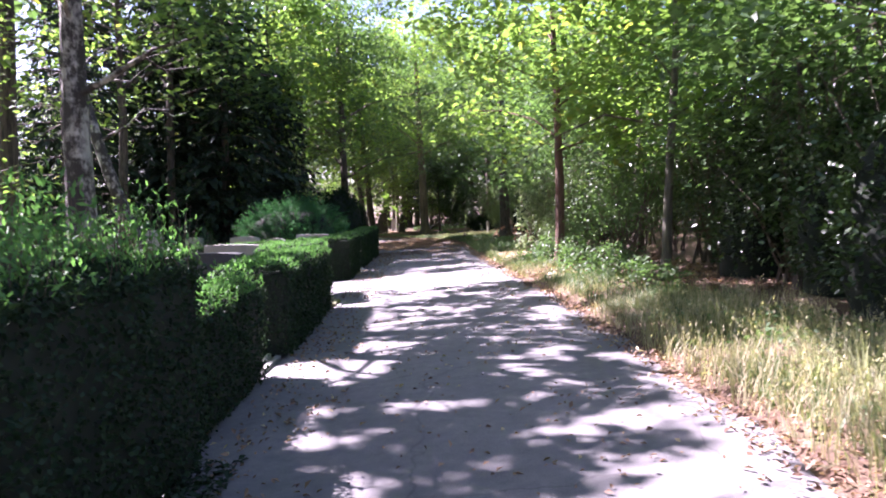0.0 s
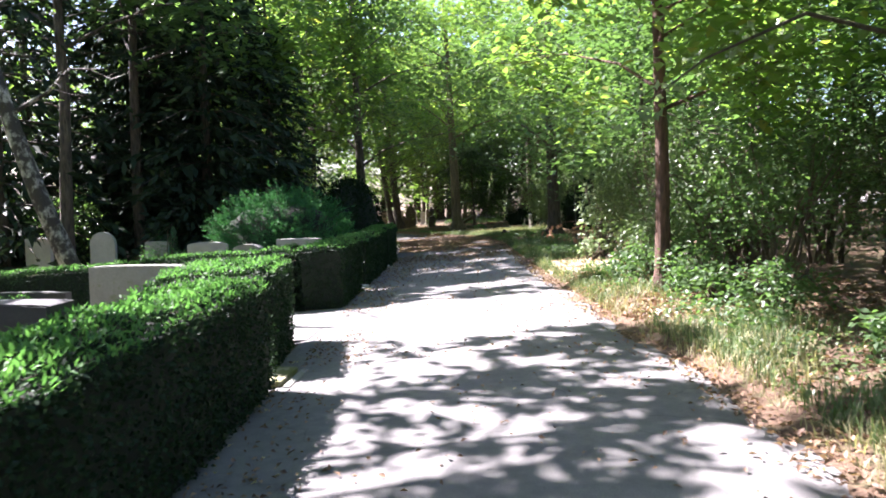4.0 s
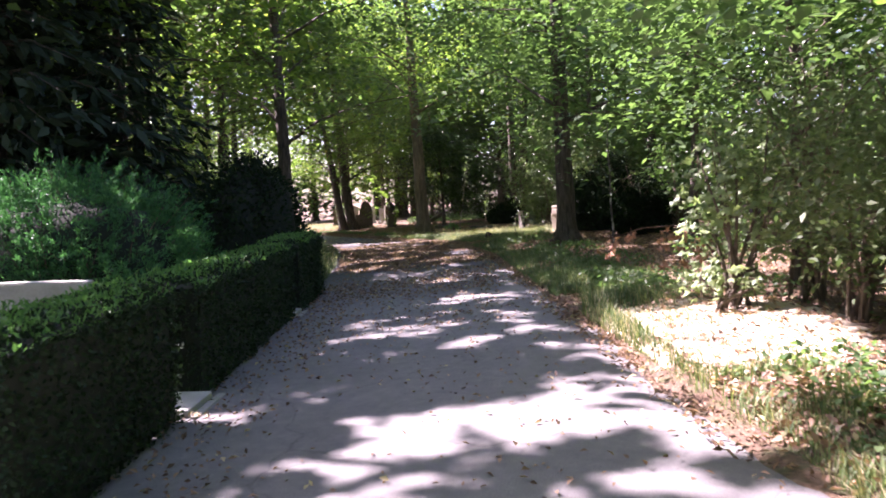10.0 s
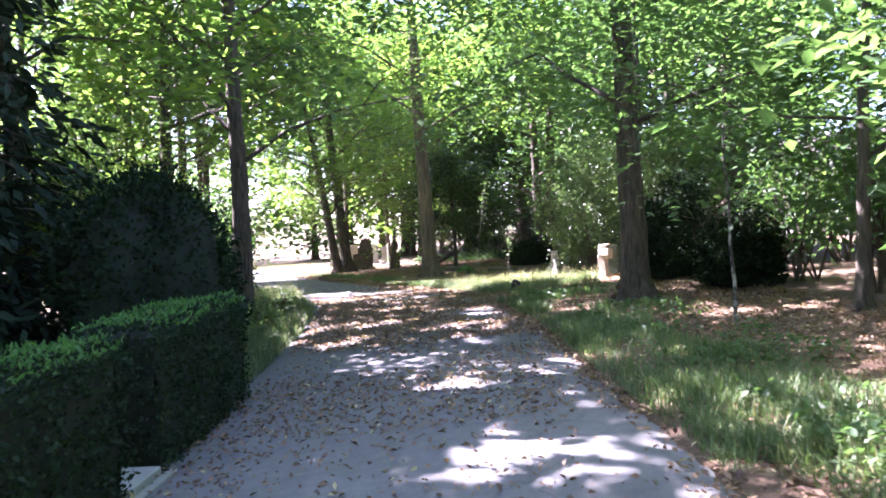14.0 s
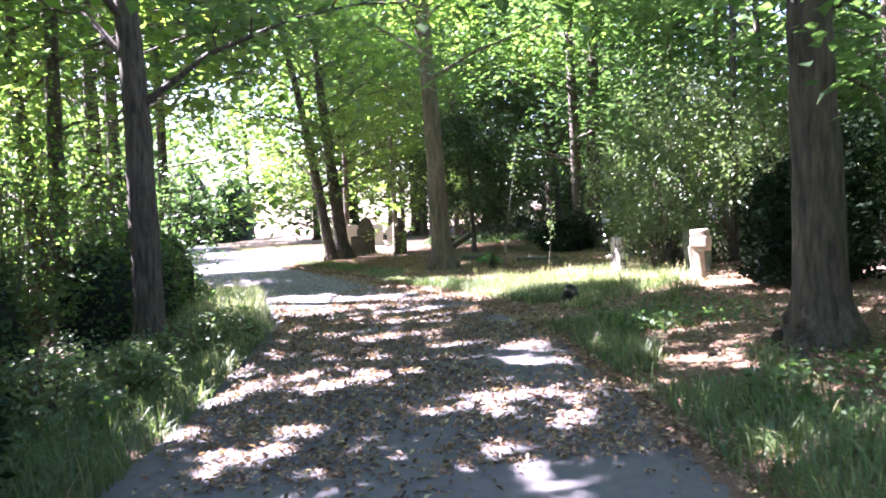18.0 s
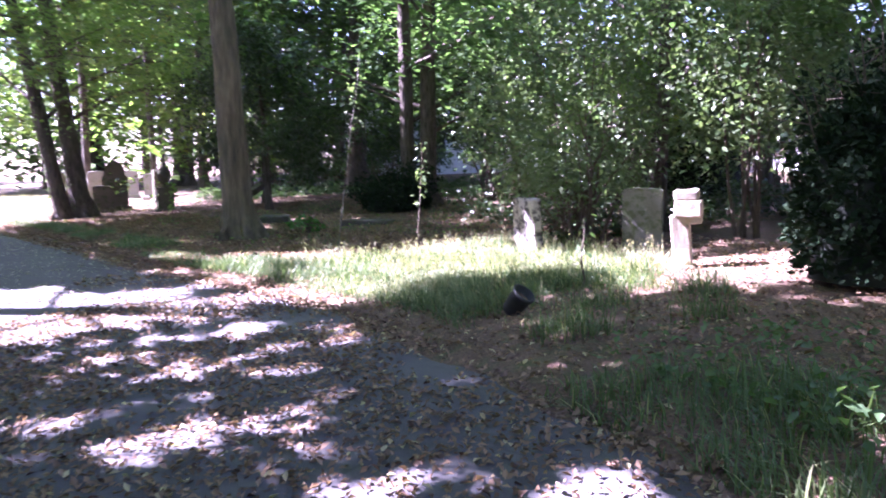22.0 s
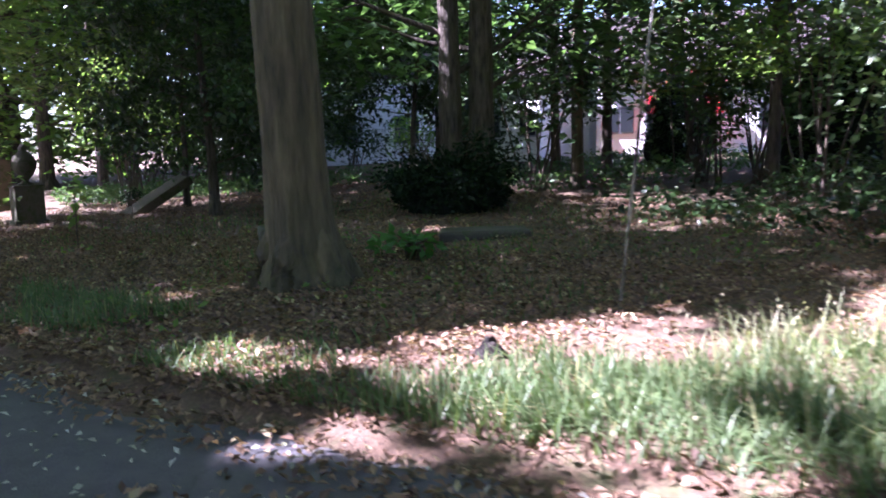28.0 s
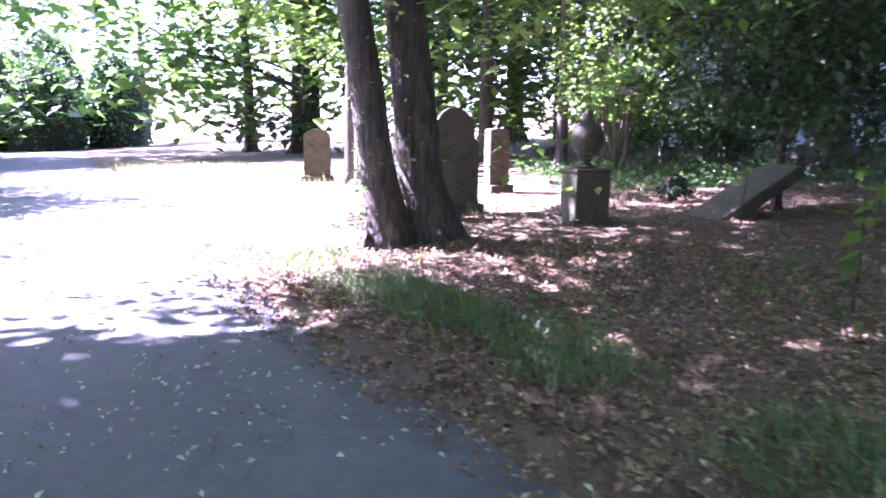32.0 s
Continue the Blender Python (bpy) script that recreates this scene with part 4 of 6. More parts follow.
    if shaggy:
        m = n // 14
        p, d = outer(m, "top")
        tips = p + np.stack([rng.normal(0, 0.04, m), rng.normal(0, 0.04, m), shaggy * rng.uniform(0.3, 1.1, m)], 1)
        v, f = join([tube([a, b], [0.003, 0.0015], 3) for a, b in zip(p, tips)])
        tagged(arr_part("shoot_growth", v, f, TWIG, root), kind="stuff")
    return root


make_hedge(-3.3, -1.55, -3.0, 4.75, 1.36, "tall overgrown privet hedge with shaggy bright top", 0.38, 1.7, -0.03)
make_hedge(-2.75, -1.74, 4.8, 7.2, 0.96, "low clipped hedge with fresh bright green top", 0.12, 2.2, -0.08)
make_hedge(-2.76, -1.83, 8.15, 12.45, 1.04, "long dark clipped hedge beside the lane", 0.04, 1.5, -0.19)
make_hedge(-3.6, -2.27, 13.1, 15.1, 1.08, "clipped hedge corner block beside a side lane", 0.03, 1.1, -0.34)
make_hedge(-10.5, -3.1, 17.9, 18.55, 1.05, "clipped hedge running back along a side lane", 0.02, 0.8, 0.0, 1500)
make_hedge(-3.1, -2.33, 17.9, 20.2, 1.06, "dark clipped hedge beside the lane", 0.03, 1.1, -0.05)
make_hedge(-3.1, -2.42, 20.8, 25.0, 1.04, "dark clipped hedge before the gravestones", 0.03, 1.1, -0.1)
make_hedge(-3.25, -2.5, 25.5, 27.95, 1.08, "last clipped hedge block beside the lane", 0.03, 1.1, -0.08)


# ---------------- stones ----------------
def box_bm(lx, ly, lz, bev=0.015, z=0.0, rough=0.0, cuts=0):
    bm = bmesh.new()
    bmesh.ops.create_cube(bm, size=1)
    bmesh.ops.scale(bm, vec=(lx, ly, lz), verts=bm.verts)
    bmesh.ops.translate(bm, vec=(0, 0, lz / 2 + z), verts=bm.verts)
    if bev:
        bmesh.ops.bevel(bm, geom=bm.edges[:], offset=bev, segments=2, affect="EDGES", profile=0.5)
    if cuts:
        bmesh.ops.subdivide_edges(bm, edges=[e for e in bm.edges if e.calc_length() > 0.12], cuts=cuts, use_grid_fill=True)
    if rough:
        for v in bm.verts:
            n = noise.noise_vector(v.co * 5 + Vector((lx * 9, ly * 7, lz * 3)))
            v.co += n * rough
    return bm


def arch_bm(w, d, h, bend, shoulder=0.0, steps=14, bev=0.012):
    """A slab whose top is an arc (bend = its rise), with optional shoulders."""
    bm = bmesh.new()
    pts = [(-w / 2, 0), (w / 2, 0), (w / 2, h - bend - shoulder)]
    r = w / 2 * (0.82 if shoulder else 1)
    for i in range(steps + 1):
        a = math.pi * i / steps
        pts.append((r * math.cos(a), h - bend + bend * math.sin(a)))
    pts.append((-w / 2, h - bend - shoulder))
    clean = []
    for p in pts:
        if not clean or (abs(p[0] - clean[-1][0]) + abs(p[1] - clean[-1][1])) > 1e-4:
            clean.append(p)
    front = [bm.verts.new((x, -d / 2, z)) for x, z in clean]
    face = bm.faces.new(front)
    ext = bmesh.ops.extrude_face_region(bm, geom=[face])
    bmesh.ops.translate(bm, vec=(0, d, 0), verts=[v for v in ext["geom"] if isinstance(v, bmesh.types.BMVert)])
    bmesh.ops.recalc_face_normals(bm, faces=bm.faces)
    bmesh.ops.bevel(bm, geom=[e for e in bm.edges if abs(e.verts[0].co.y - e.verts[1].co.y) < 1e-5], offset=bev, segments=2, affect="EDGES")
    return bm


def place(root, rz=0, rx=0, ry=0):
    root.rotation_euler = (radians(rx), radians(ry), radians(rz))
    return root


def headstone(x, y, w, d, h, bend, mat, label, rz=0, base=True, shoulder=0.0, lean=0.0):
    z = float(ground_z(x, y))
    root = place(thing("gravestone", (x, y, z - 0.02), label, "gravestone", "gravestones"), rz, lean)
    if base:
        part("plinth", box_bm(w * 1.22, d * 2.0, 0.16, 0.02, 0, 0.004), mat, root)
    part("stone_slab", arch_bm(w, d, h, bend, shoulder), mat, root)
    return root


def slab_stone(x, y, w, d, h, mat, label, rz=0):
    z = float(ground_z(x, y))
    root = place(thing("gravestone", (x, y, z - 0.02), label, "gravestone", "gravestones"), rz)
    part("plinth", box_bm(w * 1.08, d * 1.8, 0.14, 0.02), mat, root)
    part("stone_slab", arch_bm(w, d, h, 0.015, 0, 16), mat, root)
    return root


def kerbed_plot(x0, x1, y0, y1, mat, label, cover=SOIL):
    root = thing("grave_plot", ((x0 + x1) / 2, (y0 + y1) / 2, lie((x0 + x1) / 2, y0)), label, "grave", "graves")
    lx, ly = x1 - x0, y1 - y0
    for dx, dy, a, b in ((0, -ly / 2, lx, 0.14), (0, ly / 2, lx, 0.14), (-lx / 2, 0, 0.14, ly - 0.15), (lx / 2, 0, 0.14, ly - 0.15)):
        k = part("kerb", box_bm(a, b, 0.22, 0.015, 0, 0.003), mat, root)
        k.location = (dx, dy, 0)
    part("grave_bed", box_bm(lx - 0.15, ly - 0.15, 0.12, 0.01, 0, 0.01, 2), cover, root)
    return root


slab_stone(-4.2, 14.6, 1.15, 0.2, 1.17, STONE_GREY, "broad grey granite headstone seen over the hedge")
slab_stone(-3.42, 11.0, 0.72, 0.34, 1.14, STONE_DARK, "broad dark polished granite headstone")
slab_stone(-4.0, 11.08, 0.36, 0.3, 1.1, STONE_DARK, "narrow dark granite headstone beside a broader one")
slab_stone(-5.6, 14.7, 0.9, 0.16, 0.95, STONE_DARK, "low dark granite headstone")
headstone(-3.75, 20.8, 0.92, 0.14, 1.14, 0.006, STONE_PALE, "pale rectangular headstone behind the hedge")
headstone(-5.7, 20.9, 0.82, 0.14, 1.23, 0.07, STONE_PALE, "pale headstone with a gently curved top", 4)
headstone(-4.75, 20.6, 0.55, 0.3, 1.12, 0.1, STONE_GREY, "low rounded grey stone behind the hedge")
headstone(-9.45, 23.8, 0.62, 0.14, 1.66, 0.3, STONE_PALE, "pale round-topped headstone among the plots", 5)
headstone(-10.55, 22.9, 0.66, 0.14, 1.66, 0.03, STONE_PALE, "pale square headstone standing among plots", -6)
headstone(-8.3, 24.3, 0.6, 0.14, 1.3, 0.03, STONE_GREY, "grey headstone in the shade")
headstone(-7.0, 12.2, 0.7, 0.15, 0.95, 0.1, STONE_PALE, "pale low headstone behind the hedge")
kerbed_plot(-5.3, -3.8, 9.3, 11.3, STONE_PALE, "pale stone-kerbed grave bed")
kerbed_plot(-7.6, -6.4, 9.9, 11.9, STONE_PALE, "pale stone-kerbed grave bed")
kerbed_plot(-5.0, -3.5, 12.3, 14.3, STONE_GREY, "grey stone-kerbed grave bed")
make_hedge(-9.5, -4.1, 15.0 - 0.75, 15.0 - 0.2, 0.9, "low hedge behind the broad headstones", 0.0, 0.5, 0.0, 600).location = (-8.2, 14.5, lie(-8.2, 14.5))
make_shrub("golden_shrub", -7.4, 22.3, 0.6, 1.4, 2000, 0.05, LEAF_HEDGE_NEW, "bushy light green shrub on a grave", 8)
make_shrub("dwarf_conifer", -7.4, 22.75, 0.28, 1.85, 1300, 0.06, LEAF_JUNIPER, "small narrow conifer on a grave", 6, spiky=0.8)
make_shrub("garden_shrub", -4.75, 10.35, 0.62, 1.32, 2200, 0.085, LEAF_HOLLY, "dark leafy garden shrub on a grave", 9, lumps=30, core=0.5)
make_shrub("garden_shrub", -6.6, 13.0, 0.6, 1.25, 1500, 0.07, LEAF_HEDGE_NEW, "light green garden shrub on a grave", 7)
make_shrub("garden_shrub", -3.3, 10.55, 0.16, 1.08, 110, 0.07, LEAF_HEDGE_NEW, "small pale green plant before a dark headstone", 5, lumps=10)
make_shrub("flower_bush", -3.7, 9.5, 0.36, 0.98, 420, 0.06, LEAF_PINK, "bush of pale pink flowers behind the hedge", 7, lumps=18, z0=0.5)
make_shrub("flower_bush", -3.62, 9.62, 0.42, 0.9, 700, 0.06, LEAF_HEDGE, "dark leafy base of a flowering bush", 7, lumps=18)

# flat stone pads in the gaps of the hedges
for x, y, lx, ly, mat, label in ((-2.16, 7.68, 0.42, 0.9, STONE_GREY, "small pale stone slab at the hedge's foot"), (-2.1, 12.8, 0.42, 0.62, MOSS, "mossy stone slab at a gap in the hedge"),
                                 (-2.52, 20.5, 0.4, 0.58, STONE_PALE, "worn stone slab at a gap in the hedge"), (-2.68, 25.25, 0.4, 0.5, STONE_PALE, "worn stone slab at a gap in the hedge")):
    root = thing("stone_slab", (x, y, lie(x, y) - 0.02), label, "stone slab", "slabs at the hedge")
    part("slab", box_bm(lx, ly, 0.11, 0.012, 0, 0.005), mat, root)
    k = part("kerb", box_bm(0.07, ly + 0.1, 0.075, 0.01, 0, 0.003), STONE_GREY, root)
    k.location = (lx / 2 + 0.06, 0, 0)

# old stones at the bend
root = place(thing("gravestone", (2.38, 40.5, lie(2.38, 40.5) - 0.03), "weathered white headstone with black stains in tall grass", "gravestone", "gravestones"), 92, -3)
part("stone_slab", box_bm(0.66, 0.13, 0.79, 0.03, 0, 0.03, 4), STONE_WHITE, root)
headstone(3.72, 39.95, 0.5, 0.1, 0.8, 0.03, STONE_GREYGREEN, "grey-green mossy headstone under a shrub", -40, False, 0, 4)


def pedestal_stone(x, y):
    root = place(thing("gravestone", (x, y, lie(x, y) - 0.03), "pale leaning stone pillar with a heavier broken block on top", "gravestone", "gravestones"), -38, 0, -4)
    part("foot", box_bm(0.27, 0.24, 0.09, 0.02, 0, 0.01), STONE_TAN, root)
    part("pillar", box_bm(0.2, 0.18, 0.55, 0.02, 0.07, 0.016, 2), STONE_TAN, root)
    k = part("block", box_bm(0.28, 0.25, 0.17, 0.02, 0.6, 0.016, 1), STONE_TAN, root)
    k.location.x, k.rotation_euler.y = 0.05, 0.05
    k = part("broken_corner", box_bm(0.12, 0.22, 0.12, 0.02, 0.52, 0.016, 1), STONE_TAN, root)
    k.location.x = 0.15
    k = part("cap", box_bm(0.25, 0.21, 0.12, 0.03, 0.76, 0.016, 1), STONE_TAN, root)
    k.location.x = 0.07


pedestal_stone(3.25, 38.35)


def lathe(profile, seg=20):
    bm = bmesh.new()
    rings = [[bm.verts.new((r * math.cos(2 * math.pi * i / seg), r * math.sin(2 * math.pi * i / seg), z)) for i in range(seg)] for r, z in profile]
    for a, b in zip(rings, rings[1:]):
        for i in range(seg):
            bm.faces.new((a[i], a[(i + 1) % seg], b[(i + 1) % seg], b[i]))
    bm.faces.new(rings[-1])
    bm.faces.new(list(reversed(rings[0])))
    return bm


root = place(thing("planter", (0.93, 37.45, lie(0.93, 37.45) + 0.03), "small black planter tipped over in the grass", "planter"), -35, 12, 38)
part("pot", lathe([(0.06, 0), (0.078, 0.02), (0.096, 0.17), (0.095, 0.2), (0.107, 0.21), (0.107, 0.24), (0.09, 0.24), (0.082, 0.17)], 18), DARK_METAL, root, "", True)
part("soil_fill", lathe([(0.02, 0.155), (0.082, 0.165), (0.077, 0.18), (0.03, 0.19)], 14), SOIL, root)


def urn_monument(x, y):
    z = float(ground_z(x, y))
    root = place(thing("grave_monument", (x, y, z - 0.03), "mossy stone pedestal carrying a draped urn", "monument", "gravestones"), 12)
    part("plinth", box_bm(0.54, 0.5, 0.1, 0.02, 0, 0.008), STONE_MOSSY, root)
    part("pedestal", box_bm(0.47, 0.43, 0.6, 0.02, 0.09, 0.012, 1), STONE_MOSSY, root)
    part("cornice", box_bm(0.5, 0.46, 0.05, 0.02, 0.66, 0.006), STONE_MOSSY, root)
    part("urn", lathe([(0.12, 0.7), (0.13, 0.73), (0.055, 0.77), (0.06, 0.8), (0.13, 0.88), (0.19, 1.0), (0.2, 1.1), (0.165, 1.2), (0.12, 1.25), (0.085, 1.29), (0.06, 1.31), (0.075, 1.35), (0.05, 1.4), (0.015, 1.42)], 22), STONE_MOSSY, root, "", True)


urn_monument(-3.2, 54.2)
headstone(-4.72, 55.7, 0.72, 0.16, 1.52, 0.42, STONE_MOSSY, "tall pointed mossy headstone", 8, True, 0.08)
headstone(-5.0, 55.15, 0.5, 0.24, 0.8, 0.04, STONE_MOSSY, "stout mossy stone beside a taller headstone", 8)
headstone(-3.7, 58.3, 0.4, 0.22, 1.15, 0.03, STONE_MOSSY, "narrow grey upright stone", 25)
headstone(-6.0, 60.5, 0.6, 0.16, 1.2, 0.06, STONE_GREY, "grey headstone in full sun", 12)
headstone(-7.2, 62.0, 0.6, 0.16, 1.2, 0.2, STONE_MOSSY, "grey round-topped headstone beside the sunny lane", 5)
headstone(-5.2, 63.0, 0.6, 0.16, 1.1, 0.05, STONE_PALE, "pale headstone standing in the sun")
headstone(-4.2, 60.8, 0.5, 0.14, 1.0, 0.05, STONE_PALE, "pale headstone standing in the sun", -8)
# toppled slab and flat ledgers
root = place(thing("fallen_gravestone", (-0.98, 54.4, lie(-0.98, 54.4) + 0.2), "toppled dark stone slab leaning on the ground", "gravestone", "gravestones"), 10, 0, -31)
part("stone_slab", box_bm(1.35, 0.7, 0.17, 0.02, 0, 0.014, 1), STONE_MOSSY, root)
root = place(thing("ledger_stone", (-0.45, 48.1, lie(-0.45, 48.1) - 0.03), "low mossy ledger stone among fallen leaves", "gravestone", "gravestones"), -10)
part("stone_slab", box_bm(0.62, 0.5, 0.21, 0.03, 0, 0.03, 2), STONE_LEDGER, root)
root = place(thing("ledger_stone", (1.3, 46.3, lie(1.3, 46.3) - 0.03), "long low mossy ledger stone in shade", "gravestone", "gravestones"), -30)
part("stone_slab", box_bm(1.0, 0.55, 0.15, 0.03, 0, 0.02, 1), STONE_LEDGER, root)
root = place(thing("tree_stump", (-1.1, 42.5, lie(-1.1, 42.5) - 0.03), "small dark rotten stump broken off in the grass", "stump"), 20)
for k, (dx, dy, r, h) in enumerate(((0, 0, 0.08, 0.11), (0.06, 0.03, 0.045, 0.15), (-0.05, -0.04, 0.055, 0.08), (0.02, -0.07, 0.04, 0.12))):
    bm = lathe([(r * 1.35, 0), (r * 1.05, h * 0.3), (r, h * 0.7), (r * 0.55, h)], 9)
    for v in bm.verts:
        v.co += noise.noise_vector(v.co * 14 + Vector((k * 3.1, 0, 0))) * 0.03
    part("splinter" if k else "stump", bm, ROTTEN, root).location = (dx, dy, 0)

# ---------------- shrubs and undergrowth ----------------
def make_juniper(x, y, rad, wide, z0, h, plumes, per):
    """A spreading bush of upswept feathery plumes over a core coloured dark as shade."""
    root = thing("juniper_bush", (x, y, lie(x, y)), "spreading feathery juniper bush behind the gravestones", "bush", "undergrowth")
    skin = dome(root, rad * 0.88, wide * 0.88, h * 0.86, 3.0, 0.1, 0.36)
    base, out = skin(plumes, 0.04)
    base[:, 2] = np.maximum(base[:, 2], z0 * rng.uniform(1.2, 2.8, plumes))
    wood, pts, way = [], [], []
    for i, (b, o) in enumerate(zip(base, out)):
        d = unit(o * (0.95, 0.95, 0.4) + np.array([0, 0, 0.5]) + rng.normal(0, 0.22, 3))
        le = rng.uniform(0.3, 0.72)
        t = rng.random(per) ** 0.8
        axis = b - d * 0.05 + d * (t * le)[:, None] + np.array([0, 0, -0.14]) * (t ** 2)[:, None]
        side = rng.normal(0, 1, (per, 3)) * (0.05 * (1.08 - t))[:, None]
        pts.append(axis + side)
        way.append(np.tile(d, (per, 1)) + side * 8)
        if i % 12 == 0:
            wood.append(tube([(0, 0, 0.0), b * (0.35, 0.35, 0.5), b, b + d * le * 0.8], [0.03, 0.022, 0.01, 0.003], 4))
    v, f = join(wood)
    tagged(arr_part("stemwork", v, f, TWIG, root), kind="stuff")
    p, w = np.concatenate(pts), np.concatenate(way)
    v, f = leaves(p, 0.06, 0.015, 0.05, w, 0.1)
    arr_part("foliage", v, f, LEAF_JUNIPER, root)


make_juniper(-4.8, 23.4, 1.72, 1.2, 0.42, 2.3, 1300, 40)
make_shrub("clipped_yew", -4.2, 29.6, 1.0, 2.85, 9500, 0.085, LEAF_YEW, "dark rounded clipped yew", 8, 0.6, False, 0.2, 0.05, "bush", 1.3, lumps=60, core=1.0)
make_conifer("cypress_tree", -6.9, 30.0, 8.5, 0.16, 1.9, LEAF_CYPRESS, "dark feathery evergreen beside the last hedge", 22, 0.18)
make_shrub("yew_bush", 4.28, 36.75, 1.15, 2.6, 13000, 0.085, LEAF_YEW, "dense dark yew bush in the shade", 22, 0.25, False, 0.25, 0.05, "bush", 1.0, lumps=26, core=0.7)
make_shrub("yew_bush", 4.7, 33.7, 1.1, 1.9, 9000, 0.085, LEAF_YEW, "dense dark yew bush in the shade", 20, 0.25, False, 0.25, 0.05, "bush", lumps=24, core=0.66)
make_shrub("holly_bush", 2.4, 49.0, 1.3, 1.3, 5200, 0.085, LEAF_YEW, "dark low evergreen bush among the graves", 16, 0.2, False, 0.3, 0.05, "bush", lumps=30, core=0.6)
make_shrub("pale_leaved_shrub", 3.9, 41.9, 1.8, 4.6, 9000, 0.085, LEAF_GREY, "tall shrub with small pale grey-green leaves", 6, 0.2, False, 0.3, 0.35, lumps=60)
make_shrub("pale_leaved_shrub", 7.6, 41.6, 1.9, 5.0, 6000, 0.1, LEAF_GREY, "tall shrub with small pale grey-green leaves", 6, 0.2, False, 0.3, 0.5, lumps=56)
make_shrub("pale_leaved_shrub", 9.2, 44.2, 1.9, 5.0, 5000, 0.11, LEAF_MID, "tall leafy shrub deep in the wood", 12, 0.2, False, 0.3, 0.5, lumps=40)
make_shrub("pale_leaved_shrub", 5.3, 39.9, 1.6, 4.4, 7000, 0.085, LEAF_GREY, "tall shrub with small pale grey-green leaves", 6, 0.2, False, 0.3, 0.5, lumps=56)
make_shrub("pale_leaved_shrub", 3.5, 41.7, 1.15, 2.1, 3600, 0.085, LEAF_GREY, "bushy lower growth of a pale-leaved shrub behind the old stones", 10, 0.2, False, 0.3, 0.22, lumps=36)
for x, y, r, h in ((6.3, 45.6, 1.5, 4.4), (8.2, 49.3, 1.6, 4.6), (10.4, 51.6, 1.6, 4.6), (5.4, 43.0, 1.3, 4.2)):
    make_shrub("pale_leaved_shrub", x, y, r, h, 2400, 0.12, LEAF_BRIGHT, "tall light green shrub with bare lower stems", 9, 0.1, False, 0.45, 1.7, lumps=30)
make_shrub("pale_leaved_shrub", 3.35, 40.75, 0.95, 2.3, 2200, 0.085, LEAF_GREY, "drooping pale-leaved boughs over the old stones", 8, 0.1, False, 0.3, 0.75, lumps=30)
make_shrub("maple_shrub", 2.74, 22.3, 0.6, 2.3, 420, 0.16, LEAF_MAPLE, "young shrub with large bright lobed leaves", 9, 0.2, False, 0.5, 0.2, lobes=True)
make_shrub("maple_shrub", 2.5, 22.2, 0.45, 0.6, 150, 0.13, LEAF_MAPLE, "low shrub with large bright lobed leaves", 7, 0.2, False, 0.5, 0.1, lobes=True)
make_shrub("grey_shrub", 3.3, 19.6, 1.2, 3.0, 5200, 0.065, LEAF_OLIVE, "bushy grey-green shrub at the lane's edge", 16, 0.2, False, 0.3, 0.1, lumps=44)
make_shrub("grey_shrub", 3.35, 21.2, 0.6, 1.5, 2600, 0.06, LEAF_OLIVE, "low grey-green shrub at the lane's edge", 12, 0.2, False, 0.3, 0.02, lumps=30)
make_shrub("grey_shrub", 3.1, 18.4, 0.9, 1.7, 2600, 0.06, LEAF_OLIVE, "low grey-green shrub at the lane's edge", 12, 0.2, False, 0.3, 0.02, lumps=30)
make_shrub("grey_shrub", 3.9, 17.6, 1.1, 2.6, 3800, 0.065, LEAF_MID, "bushy shrub at the lane's edge", 14, 0.2, False, 0.3, 0.1, lumps=36)
for x, y, r, h in ((5.0, 11.9, 1.0, 4.4), (5.6, 13.4, 1.1, 4.2), (6.4, 11.4, 1.2, 4.6), (4.9, 5.2, 1.2, 4.4), (4.7, 7.4, 1.2, 3.8), (5.2, 9.4, 1.2, 4.0), (5.4, 3.0, 1.2, 4.2)):
    make_shrub("holly_bush", x, y, r, h, 5000, 0.085, LEAF_HOLLY, "dark glossy holly in the roadside thicket", 10, 0.1, False, 0.3, 0.2, "holly", lumps=40, core=0.62)
for i in range(34):
    y = 1.0 + i * 0.82
    if y < 10 and i % 2 == 0 or y > 24.6:
        continue
    x = 3.7 + 0.35 * math.sin(i * 2.1) + (1.9 if i % 2 else 0.2) + (1.2 if y < 14.5 else 0)
    m, label = ((LEAF_MID, "leafy thicket shrub with many thin stems"), (LEAF_HOLLY, "dark evergreen thicket shrub"), (LEAF_GREY, "grey-green thicket shrub with thin stems"))[(i * 7) % 3 if y > 14.5 else 1]
    make_shrub("thicket_shrub", x, y, rng.uniform(0.8, 1.3), rng.uniform(2.2, 4.2), 3000, 0.075, m, label, 12, 0.1, False, 0.4, 0.3, lumps=30)
LOW = [(2.9, 15.3, 0.6, 0.7), (2.7, 17.6, 0.6, 0.8), (3.3, 14.2, 0.6, 0.7), (3.0, 16.3, 0.6, 0.9), (3.2, 11.4, 0.5, 0.6), (2.6, 18.5, 0.5, 0.6), (3.4, 24.6, 0.7, 1.0),
       (-4.3, 34.4, 0.6, 0.6), (-3.9, 33.0, 0.5, 0.75), (-4.2, 32.2, 0.5, 0.8), (-4.0, 35.2, 0.55, 0.8), (-4.9, 33.2, 0.8, 0.9), (-3.9, 36.2, 0.5, 0.5), (-5.0, 31.6, 0.9, 1.2)]
